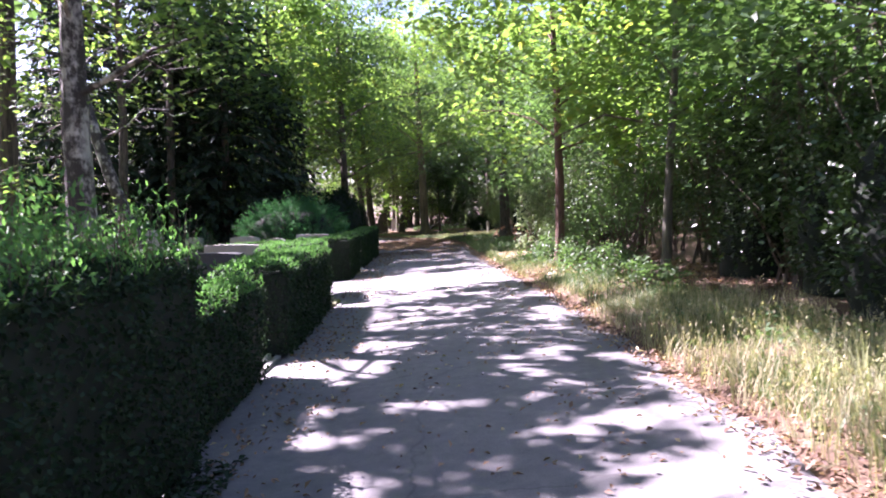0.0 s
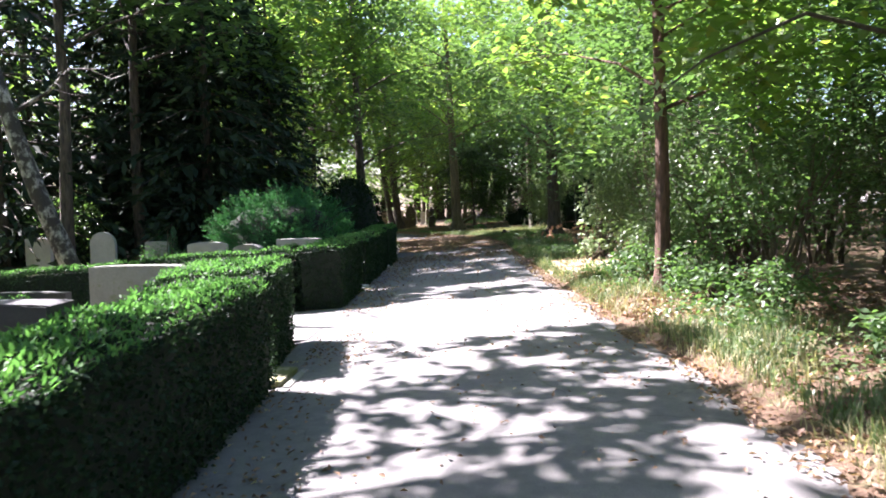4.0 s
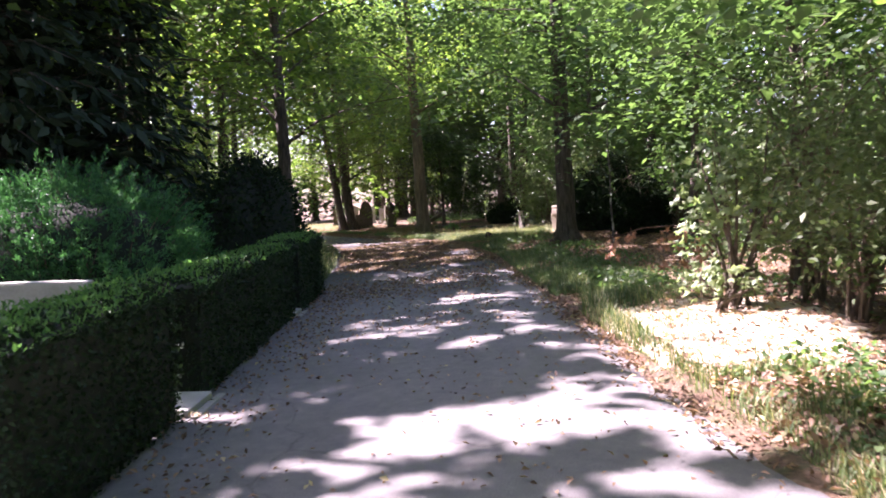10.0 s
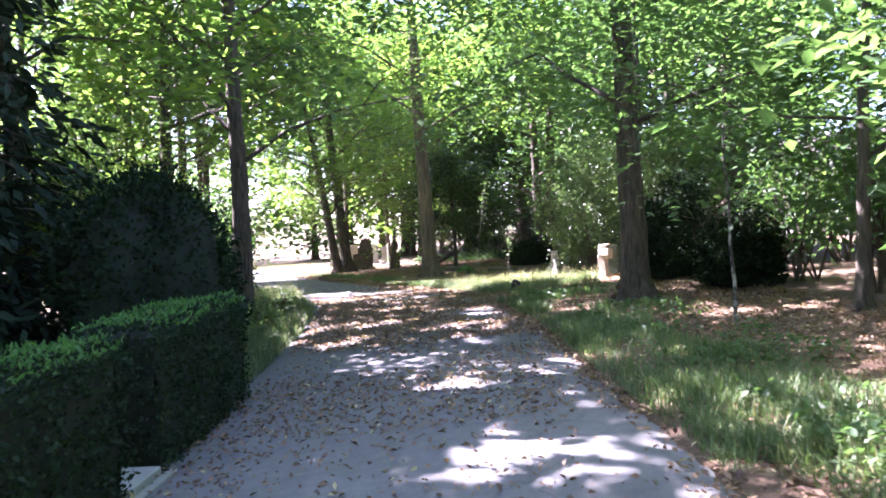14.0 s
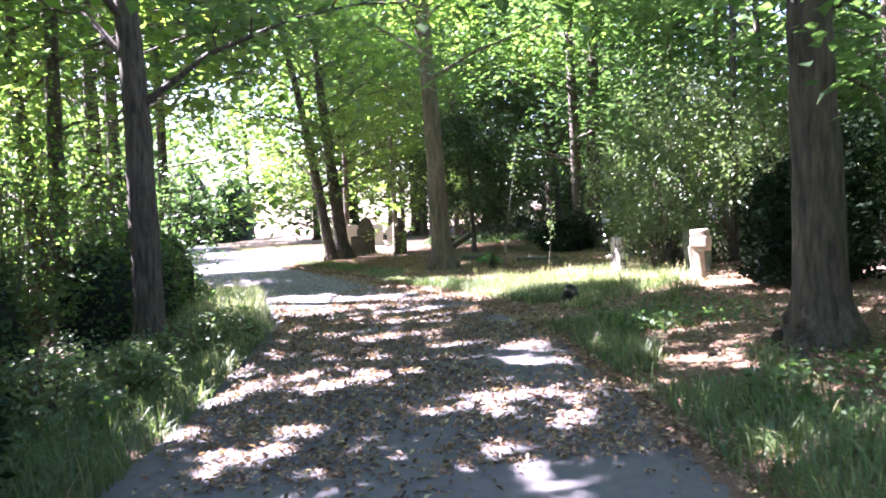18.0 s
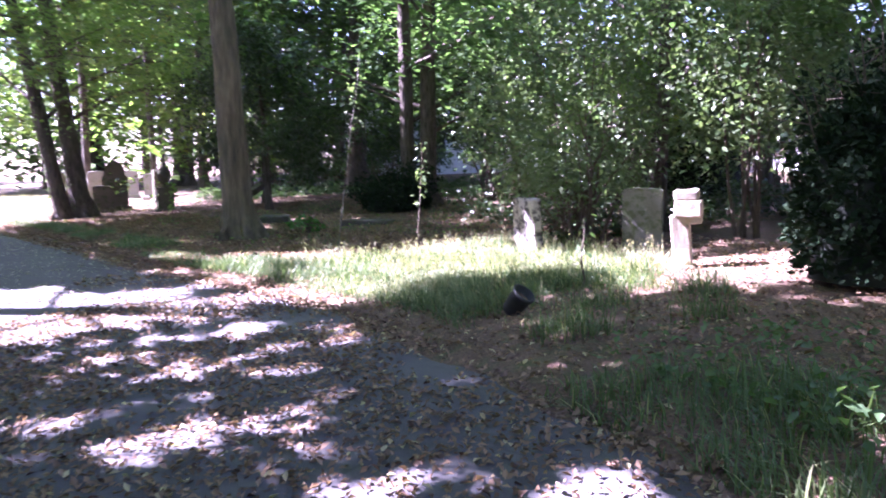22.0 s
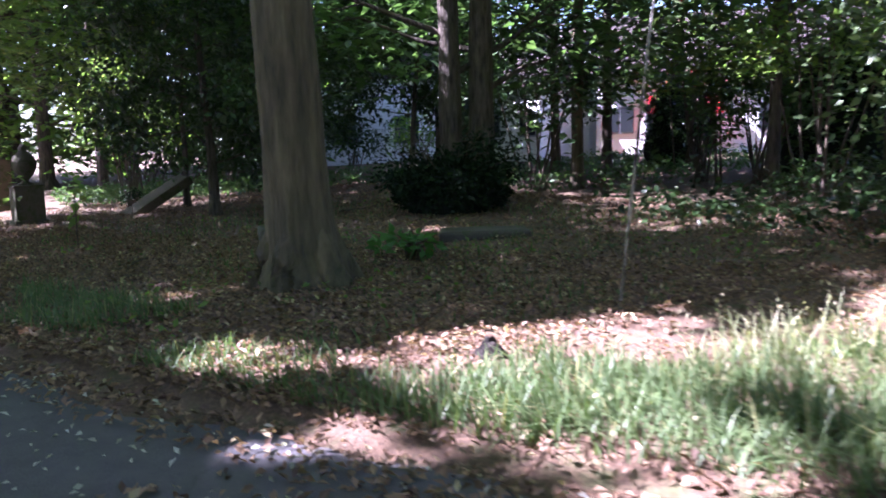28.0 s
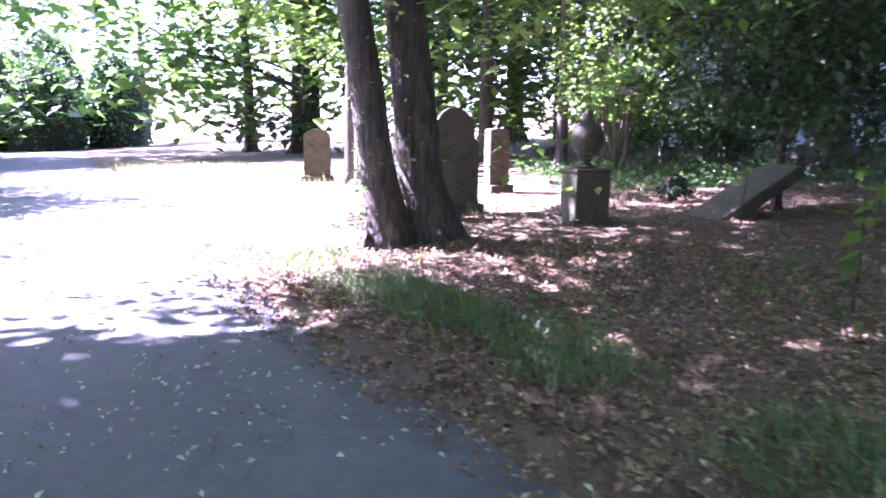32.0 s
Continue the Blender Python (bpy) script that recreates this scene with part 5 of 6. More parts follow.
for x, y, r, h in ((-5.9, 36.6, 1.2, 3.2), (-6.3, 38.8, 1.3, 3.4), (-6.9, 41.0, 1.3, 3.4), (-7.9, 42.9, 1.3, 3.0), (-6.6, 34.8, 1.2, 3.4)):
    make_shrub("verge_shrub", x, y, r, h, 3000, 0.1, LEAF_MID, "dense leafy shrub beyond the grassy verge", 12, 0.1, False, 0.45, 0.15, lumps=38, core=0.55)
for x, y, r, h in ((-7.7, 37.4, 1.5, 5.2), (-9.0, 40.2, 1.6, 5.6), (-9.8, 36.2, 1.5, 5.4), (-6.9, 33.0, 1.2, 4.4), (-11.2, 42.6, 1.6, 5.4)):
    make_shrub("verge_tree_shrub", x, y, r, h, 3600, 0.11, LEAF_BRIGHT, "tall light green shrub overhanging the grassy verge", 12, 0.1, False, 0.5, 1.0, lumps=46)
for x, y, r, h in ((11.5, 53.0, 1.2, 3.2),):
    make_shrub("holly_bush", x, y, r, h, 4200, 0.1, LEAF_HOLLY, "dark glossy holly bush in the shade of the wood", 12, 0.1, False, 0.3, 0.3, "holly", lumps=36, core=0.75)
make_shrub("holly_bush", 5.6, 51.2, 1.8, 4.8, 3600, 0.12, LEAF_HOLLY, "broad holly crown spreading over bare stems", 9, 0.1, False, 0.3, 1.25, "holly", lumps=36)
make_shrub("woodland_shrub", 10.4, 48.0, 1.4, 3.6, 3400, 0.12, LEAF_MID, "dense leafy shrub at the edge of the wood", 10, 0.1, False, 0.45, 0.1, lumps=36, core=0.8)
for x, y, r, h in ((8.4, 48.2, 1.3, 3.4), (12.0, 47.0, 1.4, 3.6), (-7.3, 33.7, 1.4, 5.0), (-8.8, 36.5, 1.5, 5.5)):
    make_shrub("woodland_shrub", x, y, r, h, 3400, 0.12, LEAF_MID, "tall leafy shrub filling a gap between trees", 10, 0.1, False, 0.45, 0.2, lumps=36)
make_shrub("hazel_shrub", -0.7, 60.7, 1.7, 5.2, 4200, 0.12, LEAF_BRIGHT, "many-stemmed hazel with light green leaves behind the graves", 16, 0.1, False, 0.5, 1.2, lumps=36)
make_shrub("seedling_plant", 0.02, 45.62, 0.34, 0.3, 90, 0.15, LEAF_HEDGE_NEW, "low bright green broad-leaved seedling among fallen leaves", 6, lumps=12)
make_shrub("low_evergreen", -1.32, 56.1, 0.3, 0.45, 500, 0.06, LEAF_YEW, "small dark evergreen planted on a grave", 6, lumps=14)
make_shrub("basal_sprout", -5.2, 53.72, 0.14, 0.3, 60, 0.08, LEAF_BRIGHT, "bright green sprout at the foot of a lime", 4, lumps=6)
for x, y, r, h in ((-35.0, 92.5, 3.0, 7.6), (-31.0, 95.0, 3.0, 8.4), (-27.0, 94.0, 2.8, 7.0), (-23.6, 97.0, 2.6, 8.0), (-29.0, 99.0, 3.4, 10.5), (-33.5, 99.0, 3.4, 10.0)):
    make_shrub("woodland_shrub", x, y, r, h, 2400, 0.3, LEAF_MID, "tall dense thicket where the sunny lane bends away", 8, 0.1, False, 0.45, 0.1, lumps=34, core=0.85)
for x, y, r, h in LOW:
    make_shrub("bramble", x, y, r, h, 900, 0.075, LEAF_MID if x > 0 else LEAF_GREY, "low leafy bramble growth at the wood's edge", 8, 0.1, False, 0.5, 0.03)
for i in range(46):
    if i < 18:
        x, y = 5.9 + (i % 3) * 2.1 + rng.uniform(-0.5, 0.5), 26 + i * 0.8
        if 36 < y < 41 and x < 6:
            x += 2
    elif i < 30:
        x, y = rng.uniform(0, 11), rng.uniform(62, 68)
    else:
        k = i - 30
        x, y = -8.8 - 0.42 * k - rng.uniform(0, 3), 38 + 1.9 * k
        x = min(x, float(edge(LEFT_EDGE, y)) - 2.2)
    make_shrub("woodland_shrub", x, y, rng.uniform(0.9, 1.5), rng.uniform(1.6, 3.6), 1100, 0.16, (LEAF_MID, LEAF_FAR, LEAF_HOLLY)[i % 3], "woodland shrub in the understorey", 10, 0.1, False, 0.45, 0.2, lumps=26)
for i in range(16):
    x, y = -8.5 - (i % 4) * 2.6 + rng.uniform(-0.6, 0.6), 3 + i * 1.9
    if 14.5 < y < 18.5 and x > -11:
        x -= 4
    if y > 18 and x > -11.5:
        x -= 3.5
    make_shrub("woodland_shrub", x, y, rng.uniform(1.0, 1.6), rng.uniform(2.0, 3.8), 1200, 0.16, (LEAF_MID, LEAF_HOLLY, LEAF_FAR)[i % 3], "tall shrub behind the cemetery plots", 10, 0.1, False, 0.45, 0.2, lumps=26)


def ground_cover(n, zone, h, size, mat, label, thresh=0.4):
    """Low mixed leafy growth on the verge."""
    x0, x1, y0, y1 = zone
    y = rng.uniform(y0, y1, n * 3)
    a, b = x0(y), x1(y)
    x = a + (b - a) * rng.random(n * 3)
    lump = value_noise(x * 1.4 + 3, y * 1.4 + 21)
    keep = lump + 0.2 * rng.random(n * 3) > thresh
    keep &= ((x - 2.25) / 1.1) ** 2 + ((y - 21.4) / 1.7) ** 2 > 1                # not on the bare sand
    x, y, lump = x[keep][:n], y[keep][:n], lump[keep][:n]
    z = ground_z(x, y) + h * lump * rng.random(len(x)) ** 0.7
    v, f = leaves(np.stack([x, y, z], 1), size, size * 0.6, 0.5, None, 0.2, 0.15)
    tagged(arr_part("ground_cover", v, f, mat), label, "undergrowth", "", "stuff")


VERGE_R = lambda o: (lambda y: edge(RIGHT_EDGE, y) + o)
ground_cover(3400, (VERGE_R(0.6), VERGE_R(2.2), 13, 25), 0.42, 0.07, LEAF_MID, "low leafy weeds and brambles on the verge", 0.5)
ground_cover(2600, (VERGE_R(0.3), VERGE_R(1.7), 8, 24), 0.22, 0.06, LEAF_GREY, "pale low weeds in the verge", 0.55)
ground_cover(2600, (VERGE_R(0.5), VERGE_R(2.2), -1, 10), 0.24, 0.06, LEAF_MID, "low leafy weeds in the roadside grass", 0.5)
ground_cover(2500, (VERGE_R(0.6), VERGE_R(2.2), 24, 36), 0.25, 0.07, LEAF_MID, "scattered low weeds under the trees", 0.6)
ground_cover(3000, ((lambda y: edge(LEFT_EDGE, y) - 2.4), (lambda y: edge(LEFT_EDGE, y) - 0.5), 30, 43), 0.45, 0.08, LEAF_MID, "leafy weeds on the verge past the hedge", 0.5)
ground_cover(500, (VERGE_R(0.4), (lambda y: np.full_like(y, 3.5)), 43, 52), 0.12, 0.07, LEAF_BRIGHT, "a few bright seedlings among fallen leaves", 0.75)
ground_cover(5200, ((lambda y: np.full_like(y, 3.0)), (lambda y: np.full_like(y, 9.0)), 41.2, 46.5), 0.75, 0.1, LEAF_HOLLY, "dark leafy undergrowth behind the old stones", 0.3)
ground_cover(7000, ((lambda y: np.full_like(y, 4.5)), (lambda y: np.full_like(y, 15.0)), 50, 58), 0.55, 0.11, LEAF_MID, "dark leafy undergrowth below the houses", 0.3)
ground_cover(5500, ((lambda y: np.full_like(y, -2.6)), (lambda y: np.full_like(y, 7.0)), 56.8, 63.5), 0.5, 0.1, LEAF_MID, "green leafy undergrowth behind the old graves", 0.35)

# saplings and stakes
def sapling(x, y, h, n, size, mat, label, lean=0.0, bark=None, r=0.012):
    root = thing("sapling", (x, y, float(ground_z(x, y)) - 0.02), label, "sapling", "saplings")
    line = np.stack([np.linspace(0, lean, 6) + rng.normal(0, 0.012, 6), rng.normal(0, 0.012, 6), np.linspace(0, h, 6)], 1)
    v, f = tube(line, np.linspace(r, r * 0.35, 6), 6)
    arr_part("stem", v, f, bark or TWIG, root)
    t = rng.uniform(0.45, 1.0, n)
    p = np.stack([np.interp(t, np.linspace(0, 1, 6), line[:, k]) for k in range(3)], 1) + rng.normal(0, 0.05, (n, 3))
    v, f = leaves(p, size, size * 0.5, 0.5, rng.normal(0, 1, (n, 3)), 0.15, 0.3)
    tagged(arr_part("leafage", v, f, mat, root), kind="stuff")


sapling(-2.67, 49.6, 0.9, 22, 0.17, LEAF_BRIGHT, "small sapling with a few bright drooping leaves")
sapling(0.2, 42.9, 3.0, 60, 0.09, LEAF_GREY, "thin pale-stemmed sapling among fallen leaves", 0.4, BARK_BIRCH, 0.014)
sapling(1.15, 41.5, 1.6, 50, 0.08, LEAF_GREY, "thin sapling with pale leaves", 0.05)
sapling(3.05, 29.4, 2.6, 70, 0.09, LEAF_MID, "thin young tree with a pale bare stem", -0.1, BARK_BIRCH, 0.026)
sapling(1.9, 38.0, 0.7, 14, 0.06, LEAF_MID, "thin dark weed stem in the grass")
sapling(-1.6, 53.3, 0.8, 6, 0.07, LEAF_MID, "thin dry twig standing among leaves")
# a broken branch with withered leaves
root = thing("broken_branch", (2.2, 23.2, lie(2.2, 23.2) - 0.12), "broken arching branch with withered orange-brown leaves", "branch")
v, f = tube([(0.75, 0.1, 0.0), (0.66, 0.05, 0.6), (0.42, 0.02, 0.9), (0.1, 0, 1.02), (-0.25, 0, 1.0), (-0.62, -0.05, 0.9)], [0.016, 0.014, 0.012, 0.01, 0.007, 0.004], 6)
arr_part("twig", v, f, BARK_RED, root)
for tx, tz, wide, low, many in ((-0.6, 0.88, 0.09, 0.26, 13), (-0.38, 0.96, 0.06, 0.12, 6), (0.02, 0.98, 0.09, 0.24, 12), (0.2, 0.93, 0.07, 0.2, 9), (0.42, 0.86, 0.12, 0.28, 15), (0.0, 0.62, 0.03, 0.1, 3), (0.27, 0.62, 0.04, 0.1, 4)):
    v, f = tube([(tx, 0, tz + 0.05), (tx + 0.02, 0, tz - low * 0.5), (tx, 0.01, tz - low)], [0.004, 0.003, 0.002], 4)
    arr_part("twig", v, f, BARK_RED, root)
    for i in range(many):
        q = np.array([[tx + rng.normal(0, wide * 0.6), rng.normal(0, 0.05), tz - rng.uniform(0, low)]])
        v, f = lobed_leaves(q, 0.1, rng.normal(0, 1, (1, 3)) + (-0.4, -0.9, 0.1), 0.3)
        arr_part("withered_leaf", v, f, LEAF_BROWN, root)

# a leafy branch that hangs over the lane
root = thing("hanging_branch", (3.7, 12.4, lie(3.7, 12.4)), "low leafy branch hanging over the verge", "branch")
line = np.array([(0.0, 0.0, 2.6), (-1.1, -0.4, 2.75), (-2.0, -0.75, 2.35), (-2.6, -0.95, 1.92)])
v, f = tube(line, [0.025, 0.018, 0.01, 0.004], 6)
arr_part("twig", v, f, TWIG, root)
for i in range(34):
    t = rng.uniform(0.35, 1.0)
    p = np.array([[np.interp(t, (0, 0.33, 0.66, 1), line[:, k]) for k in range(3)]]) + rng.normal(0, 0.07, (1, 3))
    v, f = lobed_leaves(p, 0.13, np.array([[-0.2, -0.5, 0.7]]), 0.16)
    arr_part("leaf", v, f, LEAF_MAPLE, root)

# twigs on the ground
for x, y, a, le in ((-2.2, 47.3, 60, 0.5), (-4.2, 56.6, 20, 0.9), (-3.1, 57.4, -40, 0.7), (-4.6, 49.7, -20, 0.35), (1.4, 50.5, 10, 0.8)):
    root = place(thing("fallen_twig", (x, y, float(ground_z(x, y)) + 0.01), "dry fallen twig on the leaf litter", "twig", "fallen twigs"), a)
    v, f = tube([(-le / 2, 0, 0), (-le / 6, 0.05, 0.03), (le / 5, -0.02, 0.05), (le / 2, 0.06, 0.02)], [0.014, 0.012, 0.009, 0.004], 5)
    arr_part("twig", v, f, TWIG, root)


# ---------------- grass ----------------
def grass(name, n, zone, h, w, mat, label, bend=0.8, clump=2.2, thresh=0.35, heads=0.0):
    """Blades over the zone (x0(y), x1(y), y0, y1), in clumps."""
    x0, x1, y0, y1 = zone
    y = rng.uniform(y0, y1, n * 3)
    a, b = x0(y), x1(y)
    x = a + (b - a) * rng.random(n * 3)
    keep = value_noise(x * clump + 11, y * clump + 4) + 0.25 * rng.random(n * 3) > thresh
    keep &= ~((y > 19.9) & (y < 23.1) & (x > edge(RIGHT_EDGE, y) + 0.3) & (x < 3.2) & (rng.random(n * 3) < 0.9))
    keep &= ~((y > 14.8) & (y < 18.8) & (x > edge(RIGHT_EDGE, y) + 0.25) & (rng.random(n * 3) < 0.6))
    x, y = x[keep][:n], y[keep][:n]
    n = len(x)
    z = ground_z(x, y) - 0.01
    p = np.stack([x, y, z], 1)
    hh = h * rng.uniform(0.45, 1.15, (n, 1)) * (0.55 + 0.7 * value_noise(x * 1.3, y * 1.3))[:, None]
    way = 0.9 + 2.5 * value_noise(x * 1.9 + 3, y * 1.9) + rng.normal(0, 1.3, n)      # tufts lean together
    d = np.stack([np.cos(way), np.sin(way), np.zeros(n)], 1)
    b = bend * rng.uniform(0.15, 1.25, (n, 1)) ** 1.3
    s = np.stack([-d[:, 1], d[:, 0], np.zeros(n)], 1) * w / 2
    up = np.array([0, 0, 1.0])
    arc = lambda t: p + up * hh * (t - 0.42 * b * t * t) + d * hh * b * (0.15 * t + 0.75 * t * t)
    low, mid, tip = arc(0.4), arc(0.75), arc(1.0)
    v = np.stack([p - s, p + s, low - s, low + s, mid - s * 0.7, mid + s * 0.7, tip], 1).reshape(-1, 3)
    i = np.arange(n)[:, None] * 7
    f = np.concatenate([i + (0, 1, 3), i + (0, 3, 2), i + (2, 3, 5), i + (2, 5, 4), i + (4, 5, 6)])
    ob = arr_part(name, v, f, mat)
    tagged(ob, label, "grass", "", "stuff")
    if heads:
        k = rng.choice(n, int(n * heads), replace=False)
        q = np.repeat(tip[k], 5, 0) + rng.normal(0, 0.012, (len(k) * 5, 3)) + np.tile(np.linspace(-0.05, 0.05, 5)[:, None] * (0.2, 0.2, 1), (len(k), 1))
        v, f = leaves(q, 0.03, 0.012, 0.1, np.tile((0, 0, 1.0), (len(q), 1)))
        ob = arr_part("grass_seed_heads", v, f, GRASS_DRY)
        tagged(ob, "pale dry seed heads of tall grass", "grass", "", "stuff")


R = lambda o: (lambda y: edge(RIGHT_EDGE, y) + o)
L = lambda o: (lambda y: edge(LEFT_EDGE, y) + o)
C = lambda c: (lambda y: np.full_like(y, c))
grass("dry_grass", 9500, (R(0.05), R(2.0), -2, 9.5), 0.42, 0.006, GRASS_DRY, "tall sun-bleached grass along the lane's edge", 0.85, 1.6, 0.2, 0.12)
grass("dry_grass", 3200, (R(0.7), R(2.3), 1, 5.5), 0.72, 0.006, GRASS_PALE, "tall wispy seeding grass beside the lane", 0.95, 1.4, 0.3, 0.3)
grass("dry_grass", 4500, (R(0.08), R(1.1), 9.5, 24.5), 0.2, 0.008, GRASS_DRY, "dry yellowed verge grass", 0.85, 1.8, 0.45)
grass("verge_grass", 9000, (R(0.2), R(1.7), -2, 14), 0.26, 0.009, GRASS, "green verge grass at the thicket's foot", 0.85, 1.7, 0.4)
grass("verge_grass", 6000, (R(0.1), R(1.0), 16, 26), 0.22, 0.008, GRASS, "green verge grass beside the lane", 0.85, 1.8, 0.4)
grass("verge_grass", 9500, (R(0.05), R(1.3), 24.5, 35.5), 0.24, 0.009, GRASS, "green verge grass beside the leafy lane", 1.1, 1.3, 0.55)
grass("tall_grass", 8000, (R(0.45), (lambda y: np.full_like(y, 2.9)), 36.3, 41.4), 0.27, 0.008, GRASS, "tall green grass mound at the bend", 1.25, 1.8, 0.62, 0.04)
grass("tall_grass", 5500, (R(0.45), (lambda y: np.full_like(y, 3.2)), 38.2, 41.8), 0.28, 0.006, GRASS_PALE, "tall pale seeding grass in front of the old stones", 1.25, 1.6, 0.5, 0.12)
grass("tall_grass", 9000, (R(0.3), C(2.7), 37.9, 41.7), 0.22, 0.009, GRASS, "soft lush green grass on the sunny bend", 1.3, 1.3, 0.3, 0.03)
grass("tall_grass", 2200, (R(0.3), R(1.5), 41.4, 43.6), 0.19, 0.009, GRASS, "grass tufts near the beech", 0.95, 1.5, 0.55)
grass("verge_grass", 5000, (R(0.45), R(1.35), 44.5, 53), 0.2, 0.008, GRASS, "short dark green grass strip beside the lane", 1.1, 1.7, 0.58)
grass("tall_grass", 16000, (L(-1.9), L(-0.1), 28.2, 42.5), 0.42, 0.009, GRASS, "tall green grass on the verge past the hedge", 0.85, 1.3, 0.3, 0.04)
grass("tall_grass", 4500, (L(-1.7), L(-0.15), 34, 42), 0.5, 0.006, GRASS_PALE, "pale seeding grass on the sunny verge", 0.95, 1.2, 0.4, 0.12)
grass("dry_grass", 5000, (L(-2.5), L(-0.1), 42.5, 75), 0.35, 0.011, GRASS_DRY, "sunny dry verge grass by the far lane", 0.85, 1.2, 0.35)
grass("dry_grass", 5000, (R(0.1), R(4.5), 54.5, 72), 0.22, 0.011, GRASS_DRY, "sunny bleached grass by the far graves", 0.9, 1.0, 0.3)
grass("meadow_grass", 6000, ((lambda y: np.full_like(y, -2.0)), (lambda y: np.full_like(y, 4.0)), 58.5, 63), 0.3, 0.014, GRASS, "bright grass in the clearing behind the graves", 0.85, 1.0, 0.3)
grass("plot_grass", 9000, ((lambda y: np.full_like(y, -9.0)), (lambda y: np.full_like(y, -2.9)), 6.5, 14.0), 0.12, 0.008, GRASS, "short grass between the grave plots", 0.85, 1.4, 0.2)
grass("plot_grass", 8000, ((lambda y: np.full_like(y, -11.0)), (lambda y: np.full_like(y, -3.2)), 18.8, 28.0), 0.12, 0.008, GRASS, "short grass between the grave plots", 0.85, 1.4, 0.2)
grass("verge_grass", 4200, (R(0.35), R(1.7), 22.6, 28), 0.2, 0.008, GRASS, "soft green grass along the shaded verge", 1.1, 1.1, 0.3)
grass("weed_tufts", 4200, (R(0.4), C(4.0), 42.8, 54), 0.1, 0.012, GRASS, "short green weeds thinly spread through the leaf litter", 1.2, 1.6, 0.62)
grass("weed_tufts", 1500, ((lambda y: np.full_like(y, -3.0)), (lambda y: np.full_like(y, 4.0)), 43, 53), 0.16, 0.012, GRASS, "scattered green weed tufts in the leaf litter", 0.85, 0.7, 0.85)


# bare sandy patch at the thicket's foot
gx, gy = np.meshgrid(np.arange(1.0, 3.6, 0.1), np.arange(19.6, 23.6, 0.1), indexing="ij")
inside = ((gx - 2.25) / 1.05) ** 2 + ((gy - 21.5) / 1.55) ** 2 + 0.7 * (value_noise(gx * 2.6, gy * 2.6) - 0.5) < 1
inside &= gx > edge(RIGHT_EDGE, gy) + 0.12
gz = ground_z(gx, gy) + np.where(inside, 0.022, -0.03)
k = np.arange(gx.size).reshape(gx.shape)
f = np.stack([k[:-1, :-1], k[1:, :-1], k[1:, 1:], k[:-1, 1:]], -1).reshape(-1, 4)
f = f[inside.ravel()[f].any(1)]
tagged(arr_part("sandy_ground", np.stack([gx, gy, gz], -1).reshape(-1, 3), f, SAND, None, "", True), "bare pale sandy soil at the thicket's foot", "ground", "", "structure")


# ---------------- fallen leaves ----------------
def litter(name, n, zone, size, label, clump=0.9, thresh=0.2, lift=0.012, mat=None):
    x0, x1, y0, y1 = zone
    y = rng.uniform(y0, y1, n * 3)
    a, b = x0(y), x1(y)
    x = a + (b - a) * rng.random(n * 3)
    keep = value_noise(x * clump + 31, y * clump + 14) + 0.35 * rng.random(n * 3) > thresh
    x, y = x[keep][:n], y[keep][:n]
    onp = (x > edge(LEFT_EDGE, y) - 0.2) & (x < edge(RIGHT_EDGE, y))
    z = np.where(onp, slope(x, y) + 0.03, ground_z(x, y) + lift) + rng.uniform(0, 0.012, len(x))
    v, f = leaves(np.stack([x, y, z], 1), size, size * 0.52, 0.55, rng.normal(0, 1, (len(x), 3)), 0.35)
    ob = arr_part(name, v, f, mat or LITTER)
    tagged(ob, label, "fallen leaves", "", "stuff")


litter("leaf_litter", 32000, (R(0.1), R(4.6), 42.5, 53), 0.045, "dense small brown leaves beside the lane", 0.9, 0.1)
litter("leaf_litter", 34000, (R(0.0), C(5.0), 41.5, 58), 0.048, "thick carpet of brown fallen leaves among the graves", 0.8, 0.1)
litter("leaf_litter", 19000, (R(-0.1), C(5.0), 26, 41), 0.05, "brown fallen leaves on the woodland floor", 0.8, 0.2)
litter("leaf_litter", 20000, (L(0.0), R(0.2), 30.5, 39.9), 0.052, "dry leaves strewn across the lane", 1.1, 0.45)
litter("leaf_litter", 2600, (L(0.0), R(0.1), -2, 28), 0.05, "few dry leaves lying on the lane", 1.1, 0.5)
litter("leaf_litter", 4500, (R(-0.25), R(0.35), -2, 28), 0.055, "dry leaves gathered along the lane's edge", 1.4, 0.45)
litter("leaf_litter", 2600, (L(0.0), R(0.1), 26, 31), 0.055, "dry leaves thickening along the lane", 1.0, 0.55)
litter("leaf_litter", 900, (L(0.0), R(0.1), 23, 28), 0.055, "dry leaves strewn thinly on the lane", 1.0, 0.6)
litter("leaf_litter", 900, (L(0.0), R(0.1), 39.5, 42), 0.055, "dry leaves thinning out at the bend", 1.1, 0.55)
litter("leaf_litter", 1500, (L(0.1), L(0.8), 2, 30), 0.05, "dry leaves at the hedge's foot", 1.1, 0.5)
litter("leaf_litter", 3500, (R(0.1), R(2.0), 14.5, 19.5), 0.085, "broad brown leaves on the thicket's edge", 0.9, 0.2)
litter("leaf_litter", 7000, (R(0.2), C(5.0), 10, 26), 0.07, "brown leaves under the thicket", 0.8, 0.3)
litter("leaf_litter", 2500, (R(0.2), C(3.2), 19.5, 23.6), 0.06, "pale sun-bleached leaves on bare sandy ground", 0.9, 0.1, 0.012, LEAF_BLEACHED)
